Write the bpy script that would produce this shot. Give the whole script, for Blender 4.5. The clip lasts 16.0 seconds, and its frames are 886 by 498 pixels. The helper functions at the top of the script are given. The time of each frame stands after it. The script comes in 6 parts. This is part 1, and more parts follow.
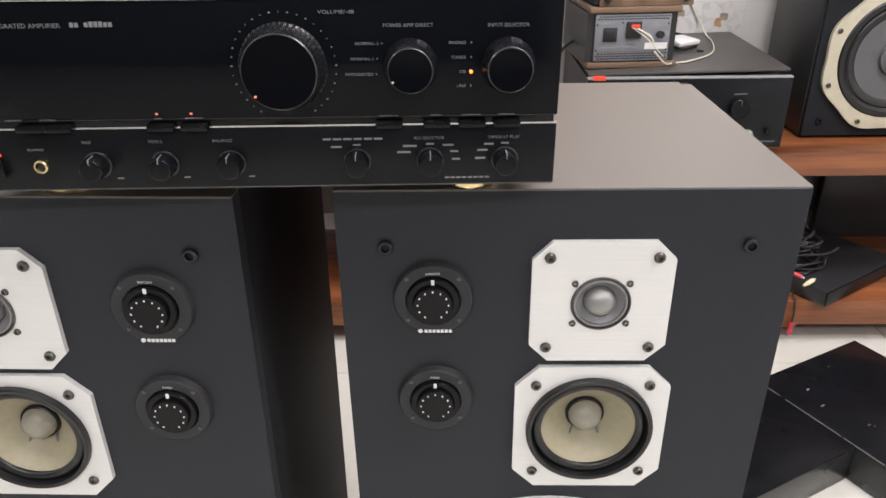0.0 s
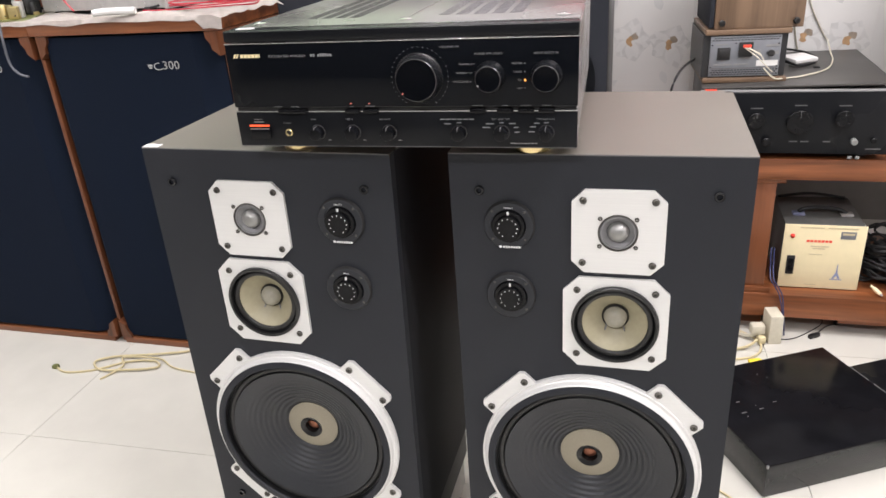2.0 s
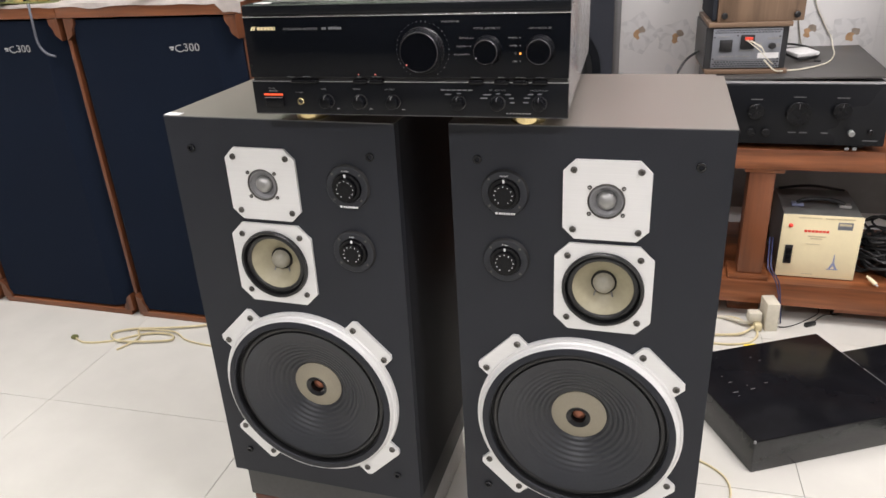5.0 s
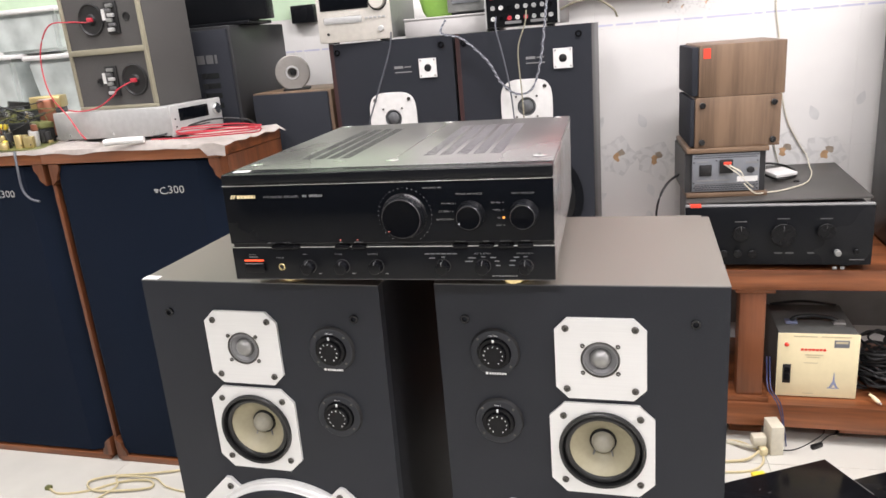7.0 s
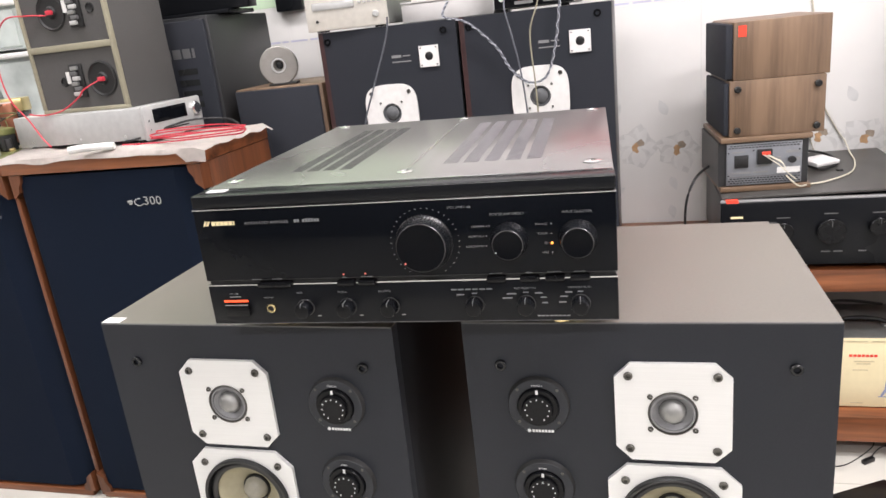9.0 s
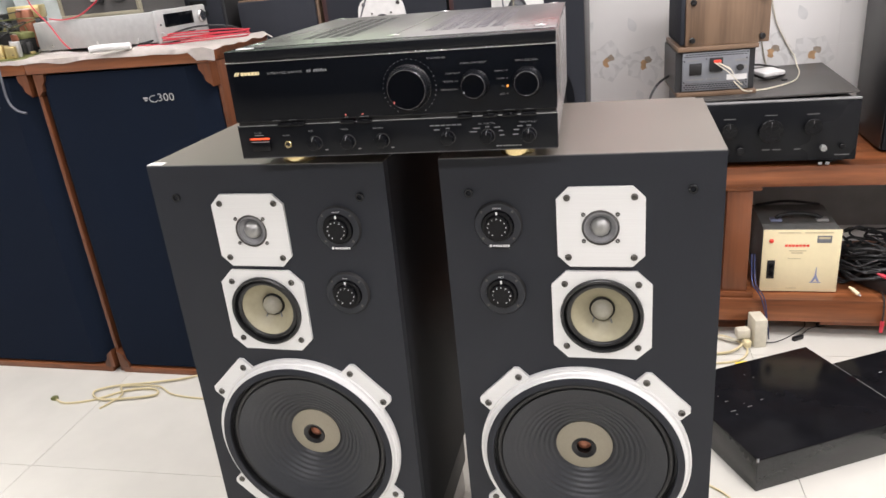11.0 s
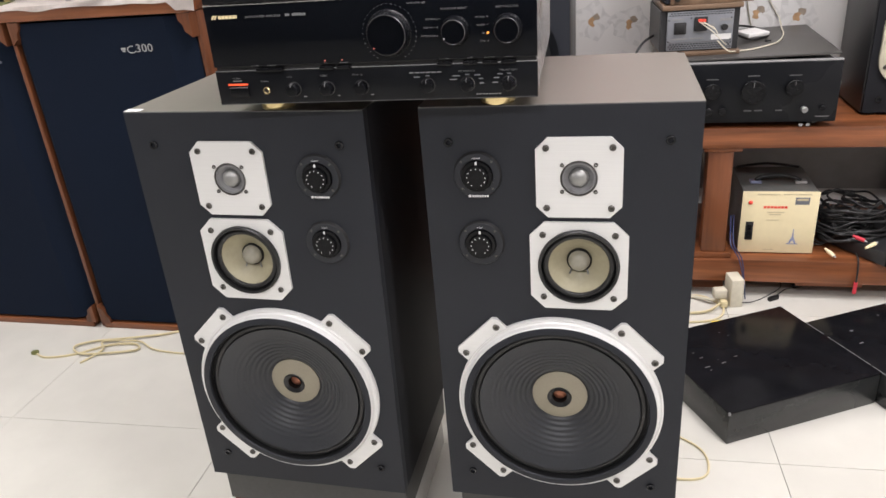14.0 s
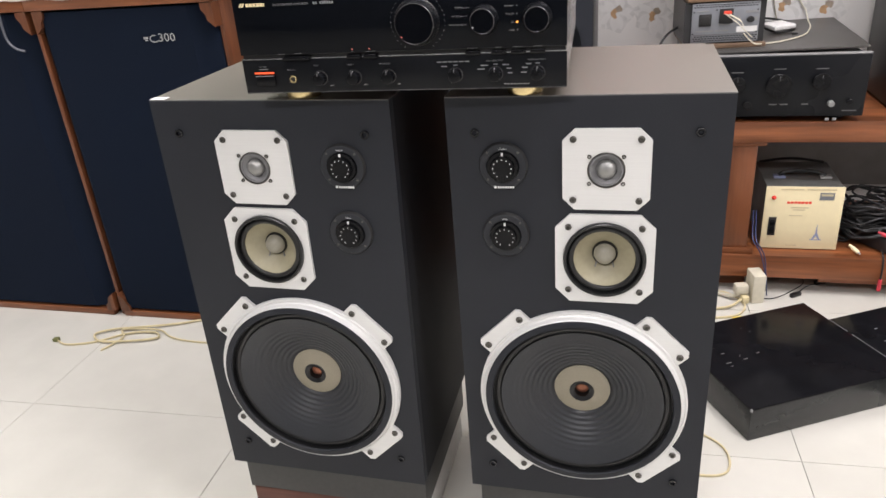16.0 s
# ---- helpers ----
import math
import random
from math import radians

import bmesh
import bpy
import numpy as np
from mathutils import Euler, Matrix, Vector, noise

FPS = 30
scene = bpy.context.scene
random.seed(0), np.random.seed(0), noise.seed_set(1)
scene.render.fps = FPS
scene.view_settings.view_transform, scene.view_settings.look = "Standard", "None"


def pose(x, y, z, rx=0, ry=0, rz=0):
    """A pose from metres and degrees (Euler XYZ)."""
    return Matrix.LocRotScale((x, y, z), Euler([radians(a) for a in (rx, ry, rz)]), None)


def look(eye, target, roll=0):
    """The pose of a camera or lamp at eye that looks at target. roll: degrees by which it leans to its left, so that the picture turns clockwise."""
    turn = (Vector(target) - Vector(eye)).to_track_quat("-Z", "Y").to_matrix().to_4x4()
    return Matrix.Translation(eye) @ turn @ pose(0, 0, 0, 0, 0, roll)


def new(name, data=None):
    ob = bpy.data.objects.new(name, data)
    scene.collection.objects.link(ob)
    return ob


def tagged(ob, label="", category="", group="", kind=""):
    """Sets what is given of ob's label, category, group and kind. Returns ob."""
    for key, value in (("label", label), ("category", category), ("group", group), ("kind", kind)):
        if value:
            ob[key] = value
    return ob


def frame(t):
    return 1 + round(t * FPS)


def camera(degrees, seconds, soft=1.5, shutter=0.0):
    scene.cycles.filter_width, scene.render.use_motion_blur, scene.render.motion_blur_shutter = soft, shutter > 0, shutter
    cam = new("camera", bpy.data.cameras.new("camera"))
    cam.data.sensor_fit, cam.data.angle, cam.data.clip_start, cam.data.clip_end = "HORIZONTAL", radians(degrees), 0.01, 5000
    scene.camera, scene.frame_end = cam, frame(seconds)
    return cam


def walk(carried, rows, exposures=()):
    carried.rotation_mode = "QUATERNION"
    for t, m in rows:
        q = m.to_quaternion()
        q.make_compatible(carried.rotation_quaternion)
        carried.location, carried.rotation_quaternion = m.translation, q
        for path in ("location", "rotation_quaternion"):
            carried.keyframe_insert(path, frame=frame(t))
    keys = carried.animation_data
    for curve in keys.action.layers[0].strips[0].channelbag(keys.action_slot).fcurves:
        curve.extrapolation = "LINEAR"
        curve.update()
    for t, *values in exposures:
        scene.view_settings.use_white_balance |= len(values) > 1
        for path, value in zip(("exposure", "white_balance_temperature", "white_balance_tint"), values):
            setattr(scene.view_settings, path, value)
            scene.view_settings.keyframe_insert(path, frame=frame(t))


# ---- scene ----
cam = camera(63.5, 16.0, soft=1.55)
PATH = [
    (0, (-0.090, -0.545, 1.091), (-0.139, 1.244, 0.1972), -1.0),
    (0.5, (-0.028, -0.639, 1.136), (-0.266, 1.139, 0.251), -2.6),
    (1, (-0.016, -0.702, 1.162), (-0.39, 1.065, 0.304), -3.6),
    (1.5, (0.011, -0.812, 1.162), (-0.459, 0.945, 0.329), -4.1),
    (2, (0.057, -0.898, 1.157), (-0.465, 0.845, 0.326), -4.2),
    (2.5, (0.08, -0.946, 1.132), (-0.462, 0.782, 0.285), -3.8),
    (3, (0.098, -0.956, 1.133), (-0.442, 0.77, 0.278), -3.2),
    (3.2, (0.099, -0.957, 1.134), (-0.435, 0.766, 0.271), -3.2),
    (5.3, (0.096, -0.971, 1.139), (-0.469, 0.767, 0.328), -3.5),
    (5.5, (0.094, -0.971, 1.145), (-0.474, 0.776, 0.354), -3.7),
    (6, (0.093, -0.954, 1.178), (-0.474, 0.831, 0.475), -4.2),
    (6.5, (0.088, -0.931, 1.212), (-0.464, 0.888, 0.59), -4.6),
    (7, (0.089, -0.908, 1.206), (-0.451, 0.931, 0.634), -4.9),
    (7.5, (0.038, -0.778, 1.202), (-0.505, 1.064, 0.644), -5.6),
    (8, (-0.023, -0.649, 1.205), (-0.576, 1.189, 0.642), -6.2),
    (8.2, (-0.032, -0.624, 1.205), (-0.589, 1.211, 0.635), -6.5),
    (10.3, (0.066, -0.953, 1.159), (-0.403, 0.871, 0.484), -6.1),
    (10.5, (0.066, -0.958, 1.151), (-0.409, 0.857, 0.458), -6.0),
    (11, (0.066, -0.968, 1.136), (-0.428, 0.821, 0.39), -5.8),
    (11.5, (0.071, -0.978, 1.118), (-0.434, 0.78, 0.31), -5.5),
    (12, (0.071, -0.984, 1.107), (-0.433, 0.754, 0.256), -5.2),
    (12.5, (0.072, -0.989, 1.107), (-0.426, 0.743, 0.241), -5.1),
    (13, (0.072, -0.993, 1.109), (-0.422, 0.743, 0.248), -5.0),
    (13.5, (0.063, -1.001, 1.11), (-0.425, 0.743, 0.261), -5.0),
    (14, (0.076, -0.98, 1.115), (-0.376, 0.78, 0.279), -4.8),
    (14.5, (0.1, -0.953, 1.11), (-0.3, 0.823, 0.28), -4.4),
    (15, (0.085, -0.961, 1.108), (-0.316, 0.811, 0.273), -4.0),
    (15.5, (0.056, -0.987, 1.103), (-0.399, 0.768, 0.259), -4.2),
    (16, (0.059, -0.98, 1.111), (-0.429, 0.763, 0.261), -4.7),
]
EXPOSURES = [(0.0, 0.10), (0.5, 0.40), (1.0, 0.58), (1.5, 0.50), (2.0, 0.24), (2.5, 0.10), (3.2, 0.07), (5.5, 0.07), (6.2, 0.16), (7.0, 0.30), (8.2, 0.37), (10.3, 0.37), (11.0, 0.24), (11.7, 0.12), (13.0, 0.12), (16.0, 0.09)]
walk(cam, [(t, look(eye, target, roll)) for t, eye, target, roll in PATH], EXPOSURES)


# ---- world, lights, exposure ----
world = bpy.data.worlds.new("room_air")
scene.world = world
world.use_nodes = True
world.node_tree.nodes["Background"].inputs[0].default_value = (0.9, 0.95, 1.0, 1)
world.node_tree.nodes["Background"].inputs[1].default_value = 0.3


def area_lamp(name, x, y, z, sx, sy, watts, colour=(0.98, 0.935, 0.97)):
    d = bpy.data.lights.new(name, "AREA")
    d.shape, d.size, d.size_y, d.energy, d.color = "RECTANGLE", sx, sy, watts, colour
    ob = new(name, d)
    ob.location = (x, y, z)
    return ob


CEIL = 3.1
LAMPS = [(-0.3, -2.6, 1.2, 0.25, 78), (-2.8, -0.9, 1.2, 0.25, 24), (1.5, -0.7, 1.2, 0.25, 48), (-1.35, 0.5, 1.2, 0.25, 38), (0.75, 0.15, 1.2, 0.25, 45)]
# added fill lights high on the back wall, out of view
FILL_BATTENS = [(0.1, 1.47, 2.75, 2.4, 4), (-1.9, 1.47, 2.75, 1.2, 3)]
for lx, ly, lsx, lsy, lw in LAMPS:
    area_lamp("tube_light", lx, ly, CEIL - 0.13, lsx, lsy, lw)
for lx, ly, lz, lsx, lw in FILL_BATTENS:
    area_lamp("tube_light", lx, ly - 0.06, lz - 0.03, lsx, 0.06, lw).rotation_euler = (radians(-40), 0, 0)

# ---- materials ----


def nodes_of(name):
    m = bpy.data.materials.new(name)
    m.use_nodes = True
    return m, m.node_tree.nodes, m.node_tree.links, m.node_tree.nodes["Principled BSDF"]


def surface(name, colour, rough=0.5, metal=0.0, spread=0.12, grain=60.0, bump=0.05, stretch=(1, 1, 1), spec=0.5, big=4.0, coat=0.0, per_object=0.0):
    """A plain surface with two scales of variation and a fine relief."""
    m, n, l, b = nodes_of(name)
    b.inputs["Roughness"].default_value = rough
    b.inputs["Metallic"].default_value = metal
    b.inputs["Specular IOR Level"].default_value = spec
    b.inputs["Coat Weight"].default_value = coat
    b.inputs["Coat Roughness"].default_value = 0.08
    tc = n.new("ShaderNodeTexCoord")
    mp = n.new("ShaderNodeMapping")
    mp.inputs["Scale"].default_value = stretch
    l.new(tc.outputs["Object"], mp.inputs["Vector"])
    fine = n.new("ShaderNodeTexNoise")
    fine.inputs["Scale"].default_value = grain
    fine.inputs["Detail"].default_value = 4
    wide = n.new("ShaderNodeTexNoise")
    wide.inputs["Scale"].default_value = big
    wide.inputs["Detail"].default_value = 3
    l.new(mp.outputs[0], fine.inputs["Vector"])
    l.new(tc.outputs["Object"], wide.inputs["Vector"])
    add = n.new("ShaderNodeMath")
    add.operation = "ADD"
    l.new(fine.outputs["Fac"], add.inputs[0])
    l.new(wide.outputs["Fac"], add.inputs[1])
    last = add
    if per_object:
        info = n.new("ShaderNodeObjectInfo")
        ma = n.new("ShaderNodeMath")
        ma.operation = "MULTIPLY_ADD"
        ma.inputs[1].default_value = per_object
        l.new(info.outputs["Random"], ma.inputs[0])
        l.new(add.outputs[0], ma.inputs[2])
        last = ma
    rng = n.new("ShaderNodeMapRange")
    rng.inputs["From Min"].default_value = 0.6
    rng.inputs["From Max"].default_value = 1.4 + per_object
    rng.inputs["To Min"].default_value = 1 - spread
    rng.inputs["To Max"].default_value = 1 + spread
    l.new(last.outputs[0], rng.inputs["Value"])
    mul = n.new("ShaderNodeVectorMath")
    mul.operation = "SCALE"
    mul.inputs[0].default_value = colour
    l.new(rng.outputs[0], mul.inputs["Scale"])
    l.new(mul.outputs[0], b.inputs["Base Color"])
    rr = n.new("ShaderNodeMapRange")
    rr.inputs["To Min"].default_value = max(0.02, rough - 0.06)
    rr.inputs["To Max"].default_value = min(1.0, rough + 0.06)
    l.new(wide.outputs["Fac"], rr.inputs["Value"])
    l.new(rr.outputs[0], b.inputs["Roughness"])
    if bump:
        bp = n.new("ShaderNodeBump")
        bp.inputs["Strength"].default_value = bump
        bp.inputs["Distance"].default_value = 0.002
        l.new(fine.outputs["Fac"], bp.inputs["Height"])
        l.new(bp.outputs[0], b.inputs["Normal"])
    return m


def wood(name, dark, light, rough=0.4, axis=0, scale=1.0, coat=0.0):
    """Grained wood; axis is the way of the grain."""
    m, n, l, b = nodes_of(name)
    b.inputs["Roughness"].default_value = rough
    b.inputs["Coat Weight"].default_value = coat
    b.inputs["Coat Roughness"].default_value = 0.15
    tc = n.new("ShaderNodeTexCoord")
    mp = n.new("ShaderNodeMapping")
    s = [14 * scale] * 3
    s[axis] = 0.9 * scale
    mp.inputs["Scale"].default_value = s
    l.new(tc.outputs["Object"], mp.inputs["Vector"])
    a = n.new("ShaderNodeTexNoise")
    a.inputs["Scale"].default_value = 1.4
    a.inputs["Detail"].default_value = 6
    a.inputs["Distortion"].default_value = 0.6
    l.new(mp.outputs[0], a.inputs["Vector"])
    f = n.new("ShaderNodeTexNoise")
    f.inputs["Scale"].default_value = 9
    f.inputs["Detail"].default_value = 3
    l.new(mp.outputs[0], f.inputs["Vector"])
    mx = n.new("ShaderNodeMath")
    mx.operation = "MULTIPLY_ADD"
    mx.inputs[1].default_value = 0.35
    l.new(f.outputs["Fac"], mx.inputs[0])
    l.new(a.outputs["Fac"], mx.inputs[2])
    ramp = n.new("ShaderNodeValToRGB")
    ramp.color_ramp.elements[0].position, ramp.color_ramp.elements[0].color = 0.45, (*dark, 1)
    ramp.color_ramp.elements[1].position, ramp.color_ramp.elements[1].color = 0.85, (*light, 1)
    l.new(mx.outputs[0], ramp.inputs[0])
    l.new(ramp.outputs[0], b.inputs["Base Color"])
    bp = n.new("ShaderNodeBump")
    bp.inputs["Strength"].default_value = 0.08
    bp.inputs["Distance"].default_value = 0.001
    l.new(f.outputs["Fac"], bp.inputs["Height"])
    l.new(bp.outputs[0], b.inputs["Normal"])
    return m


def glow(name, colour, strength):
    m, n, l, b = nodes_of(name)
    b.inputs["Base Color"].default_value = (*colour, 1)
    b.inputs["Emission Color"].default_value = (*colour, 1)
    b.inputs["Emission Strength"].default_value = strength
    return m


M_BAFFLE = surface("charcoal_baffle", (0.0148, 0.0168, 0.0218), 0.5, grain=400, bump=0.12, spread=0.12, spec=0.3)
M_DIALPLATE = surface("dark_dial_plastic", (0.0170, 0.0190, 0.0235), 0.42, grain=500, bump=0.1, spread=0.1, spec=0.35)
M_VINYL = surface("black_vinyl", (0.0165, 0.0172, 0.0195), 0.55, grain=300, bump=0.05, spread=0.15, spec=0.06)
# black vinyl with the grazing wall reflection put into a paler colour
M_TOPSHEEN = surface("black_vinyl_top_sheen", (0.105, 0.093, 0.077), 0.40, grain=300, bump=0.06, spread=0.12, spec=0.95)
M_UNSEENWALL = surface("dim_unseen_wall", (0.11, 0.115, 0.125), 0.8, grain=30, spread=0.1)
M_WHITEWALL = surface("white_wall_paint", (0.80, 0.78, 0.77), 0.8, grain=40, spread=0.04)
M_DULLRING = surface("dark_polished_edge", (0.055, 0.055, 0.058), 0.25, metal=0.8, bump=0)
M_PLINTH = surface("grey_black_board", (0.055, 0.055, 0.052), 0.6, grain=120, bump=0.1, spread=0.15)
M_ALU = surface("brushed_aluminium", (0.73, 0.73, 0.715), 0.5, metal=0.35, grain=30, stretch=(0.4, 8, 25), bump=0.06, spread=0.05)
M_RUBBER = surface("black_rubber", (0.0065, 0.0068, 0.0072), 0.36, grain=200, bump=0.05)
M_CONE = surface("dark_paper_cone", (0.0190, 0.0212, 0.0250), 0.45, grain=250, bump=0.15, spread=0.15)
M_BEIGE = surface("beige_dust_cap", (0.30, 0.27, 0.20), 0.6, grain=300, bump=0.1, spread=0.08)
M_MIDCONE = surface("olive_beige_cone", (0.33, 0.30, 0.20), 0.5, grain=150, bump=0.1, spread=0.1)
M_MIDCAP = surface("grey_beige_cap", (0.30, 0.285, 0.23), 0.4, grain=200, bump=0.05)
M_COPPER = surface("copper_plug", (0.30, 0.12, 0.07), 0.35, metal=0.6)
M_MESHDOME = surface("grey_metal_dome", (0.30, 0.30, 0.29), 0.35, metal=0.7, grain=900, bump=0.3)
M_MESHRING = surface("grey_mesh_ring", (0.22, 0.22, 0.225), 0.45, metal=0.4, grain=900, bump=0.4)
M_SCREW = surface("dull_dark_screw", (0.10, 0.095, 0.085), 0.32, metal=0.6)
M_KNOB = surface("black_knob", (0.005, 0.0052, 0.006), 0.24, spec=0.2, bump=0)
M_KNOBGLOSS = surface("gloss_black_knob", (0.0024, 0.0028, 0.004), 0.12, spec=0.10, bump=0)
M_KNOBSIDE = surface("ribbed_black_knob_side", (0.006, 0.0065, 0.008), 0.22, spec=0.45, bump=0)
M_AMPPRINT = surface("pale_grey_print", (0.20, 0.205, 0.21), 0.5, bump=0)
M_MAHOG = surface("dark_mahogany_edge", (0.035, 0.012, 0.011), 0.5)
M_PRINT = surface("white_print", (0.75, 0.75, 0.74), 0.5, bump=0)
M_PRINTDIM = surface("grey_print", (0.22, 0.22, 0.22), 0.5, bump=0)
M_GOLDPRINT = surface("gold_print", (0.85, 0.72, 0.42), 0.4, bump=0)
M_GOLD = surface("gold_metal", (0.80, 0.65, 0.34), 0.28, metal=0.9)
M_BRASS = surface("satin_brass", (0.62, 0.50, 0.24), 0.35, metal=0.8)
M_GLOSS = surface("gloss_black_fascia", (0.0036, 0.0043, 0.0060), 0.05, bump=0, spread=0.1, spec=0.12)
M_SATIN = surface("satin_black_panel", (0.0074, 0.0080, 0.0094), 0.26, bump=0.03, grain=300, spec=0.16)
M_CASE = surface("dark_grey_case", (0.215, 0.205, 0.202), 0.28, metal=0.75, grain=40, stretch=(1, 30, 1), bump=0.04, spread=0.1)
# case metal again, lightened to carry the wall's reflection on the sides
M_CASESHEEN = surface("case_side_sheen", (0.46, 0.45, 0.45), 0.24, metal=0.75, grain=40, stretch=(1, 30, 1), bump=0.04, spread=0.1)
# vent slats in two tones: bright and dark reflections put into the colour
M_VENT_BRIGHTREFL = surface("vent_bright_reflection", (0.31, 0.295, 0.31), 0.3, metal=0.7, bump=0)
M_VENT_DARKREFL = surface("vent_dark_reflection", (0.050, 0.049, 0.048), 0.45, bump=0)
M_SLOT = surface("slot_black", (0.008, 0.008, 0.008), 0.6, bump=0)
M_CHROME = surface("chrome_edge", (0.7, 0.7, 0.7), 0.2, metal=1.0, bump=0)
M_WHITE = surface("white_sticker", (0.68, 0.67, 0.65), 0.5, bump=0)
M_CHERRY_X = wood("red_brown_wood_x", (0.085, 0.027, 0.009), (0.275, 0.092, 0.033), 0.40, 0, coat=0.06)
# same wood for upright pieces, their shade put into darker tones
M_CHERRY_Z_SHADED = wood("red_brown_wood_z_shaded", (0.060, 0.020, 0.0075), (0.185, 0.062, 0.024), 0.40, 2, coat=0.06)
M_STAND = wood("dark_red_brown_wood", (0.055, 0.019, 0.012), (0.150, 0.052, 0.034), 0.45, 0, coat=0.04)
M_WALNUT_X = wood("walnut_x", (0.085, 0.052, 0.031), (0.195, 0.124, 0.076), 0.45, 0, 1.2)
M_WALNUT_Z = wood("walnut_z", (0.085, 0.052, 0.031), (0.195, 0.124, 0.076), 0.45, 2, 1.2)
M_NAVY = surface("navy_grille_cloth", (0.0052, 0.0096, 0.0205), 0.85, grain=700, bump=0.3, spread=0.12, spec=0.12)
M_TILEFLOOR = surface("cream_floor_tile", (0.555, 0.54, 0.487), 0.17, grain=9, big=3.1, spread=0.075, bump=0.0, per_object=0.15)
M_GROUT = surface("grey_grout", (0.53, 0.515, 0.47), 0.8, grain=100)
M_TILEWALL = surface("white_wall_tile", (0.755, 0.74, 0.715), 0.2, grain=14, big=5, spread=0.03, bump=0.0, per_object=0.1)
M_GREENWALL = surface("pale_green_paint", (0.55, 0.70, 0.50), 0.7, grain=40, spread=0.05)
M_CEIL = surface("white_ceiling_paint", (0.8, 0.8, 0.78), 0.8, grain=40, spread=0.04)
M_BLACKGLOSS = surface("black_gloss_board", (0.006, 0.006, 0.0072), 0.16, grain=30, bump=0.012, spread=0.35, spec=0.06)
M_BLACKSIDE = surface("black_board_edge", (0.020, 0.021, 0.021), 0.26, grain=90, bump=0.05, spread=0.2)
M_CREAM = surface("cream_painted_steel", (0.78, 0.68, 0.43), 0.4, bump=0.02, spread=0.04)
M_GREYSTEEL = surface("grey_steel", (0.22, 0.225, 0.215), 0.45, metal=0.3)
M_RED = surface("red_print", (0.75, 0.05, 0.03), 0.5, bump=0)
M_FAINTTAN = surface("faint_tan_print", (0.55, 0.47, 0.30), 0.5, bump=0)
M_BLUEPRINT = surface("blue_print", (0.25, 0.28, 0.42), 0.5, bump=0)
M_AMP2 = surface("black_painted_steel", (0.019, 0.0195, 0.021), 0.38, grain=300, bump=0.05)
M_DUSTYAMP = surface("dusty_black_steel", (0.050, 0.047, 0.043), 0.42, grain=300, bump=0.05, spread=0.15)
M_DRIVERGREY = surface("dull_warm_grey_metal", (0.27, 0.255, 0.235), 0.5, metal=0.3)
M_STAMEN = surface("brown_stamen_print", (0.33, 0.27, 0.21), 0.3, grain=60, bump=0, spread=0.4)
M_BACKPLATE = surface("grey_back_plate", (0.215, 0.225, 0.245), 0.45, metal=0.4, grain=60)
M_DARKBOX = surface("dark_speaker_cloth", (0.019, 0.021, 0.027), 0.8, grain=500, bump=0.2, spec=0.25)
M_PRINTFAINT = surface("faint_grey_print", (0.105, 0.105, 0.105), 0.5, bump=0)
M_GREYCARPET = surface("grey_speaker_carpet", (0.070, 0.067, 0.064), 0.9, grain=300, bump=0.4, spread=0.15)
M_TAN = surface("tan_trim", (0.26, 0.24, 0.17), 0.7, grain=120)
M_SILVER = surface("silver_paint", (0.50, 0.50, 0.49), 0.4, metal=0.35, bump=0.02)
M_CHAMP = surface("champagne_silver", (0.66, 0.63, 0.57), 0.4, metal=0.3, bump=0.02)
M_CLOTH = surface("cream_cloth", (0.62, 0.57, 0.53), 0.9, grain=60, bump=0.3, spread=0.15)
M_REDWIRE = surface("red_wire", (0.50, 0.03, 0.05), 0.4, bump=0)
M_BLACKWIRE = surface("black_wire", (0.015, 0.015, 0.015), 0.45, bump=0)
M_WHITEWIRE = surface("off_white_wire", (0.58, 0.54, 0.43), 0.5, bump=0)
M_CREAMWIRE = surface("yellowed_wire", (0.58, 0.50, 0.30), 0.5, bump=0)
M_BLUEWIRE = surface("blue_wire", (0.035, 0.045, 0.12), 0.5, bump=0)
M_GREYWIRE = surface("grey_braided_wire", (0.085, 0.09, 0.105), 0.6, bump=0)
M_PALEBRAID = surface("pale_braid", (0.36, 0.37, 0.41), 0.6, bump=0)
M_BACKBOARD = surface("dull_grey_board", (0.24, 0.23, 0.22), 0.7, grain=20, spread=0.15)
M_CARTON = surface("grey_white_card", (0.50, 0.485, 0.47), 0.7, grain=30, spread=0.08)
M_PETAL = surface("pale_grey_petal_print", (0.665, 0.655, 0.635), 0.25, grain=45, big=18, bump=0, spread=0.14)
M_PETALPALE = surface("pale_white_petal_print", (0.735, 0.725, 0.705), 0.25, grain=45, big=18, bump=0, spread=0.06)
M_LEAF = surface("grey_leaf_print", (0.655, 0.65, 0.635), 0.25, grain=30, bump=0, spread=0.15)
M_CENTRE = surface("amber_flower_centre_print", (0.48, 0.30, 0.16), 0.3, grain=60, bump=0, spread=0.4)
M_LILAC = surface("lilac_line_print", (0.50, 0.50, 0.62), 0.3, bump=0)
M_ORANGELED = glow("orange_led", (1.0, 0.32, 0.05), 1.4)
M_REDLED = glow("red_led", (1.0, 0.22, 0.16), 0.5)
M_REDGLOW = glow("red_power_bar", (0.95, 0.10, 0.03), 0.7)
M_TUBE = glow("tube_glow", (1.0, 0.98, 0.94), 4.0)
M_TRANSLUCENT = surface("cloudy_plastic", (0.44, 0.48, 0.46), 0.35, grain=16, big=9, spread=0.32, bump=0.02)
M_REDTAG = surface("red_tag", (0.72, 0.06, 0.03), 0.5, bump=0)
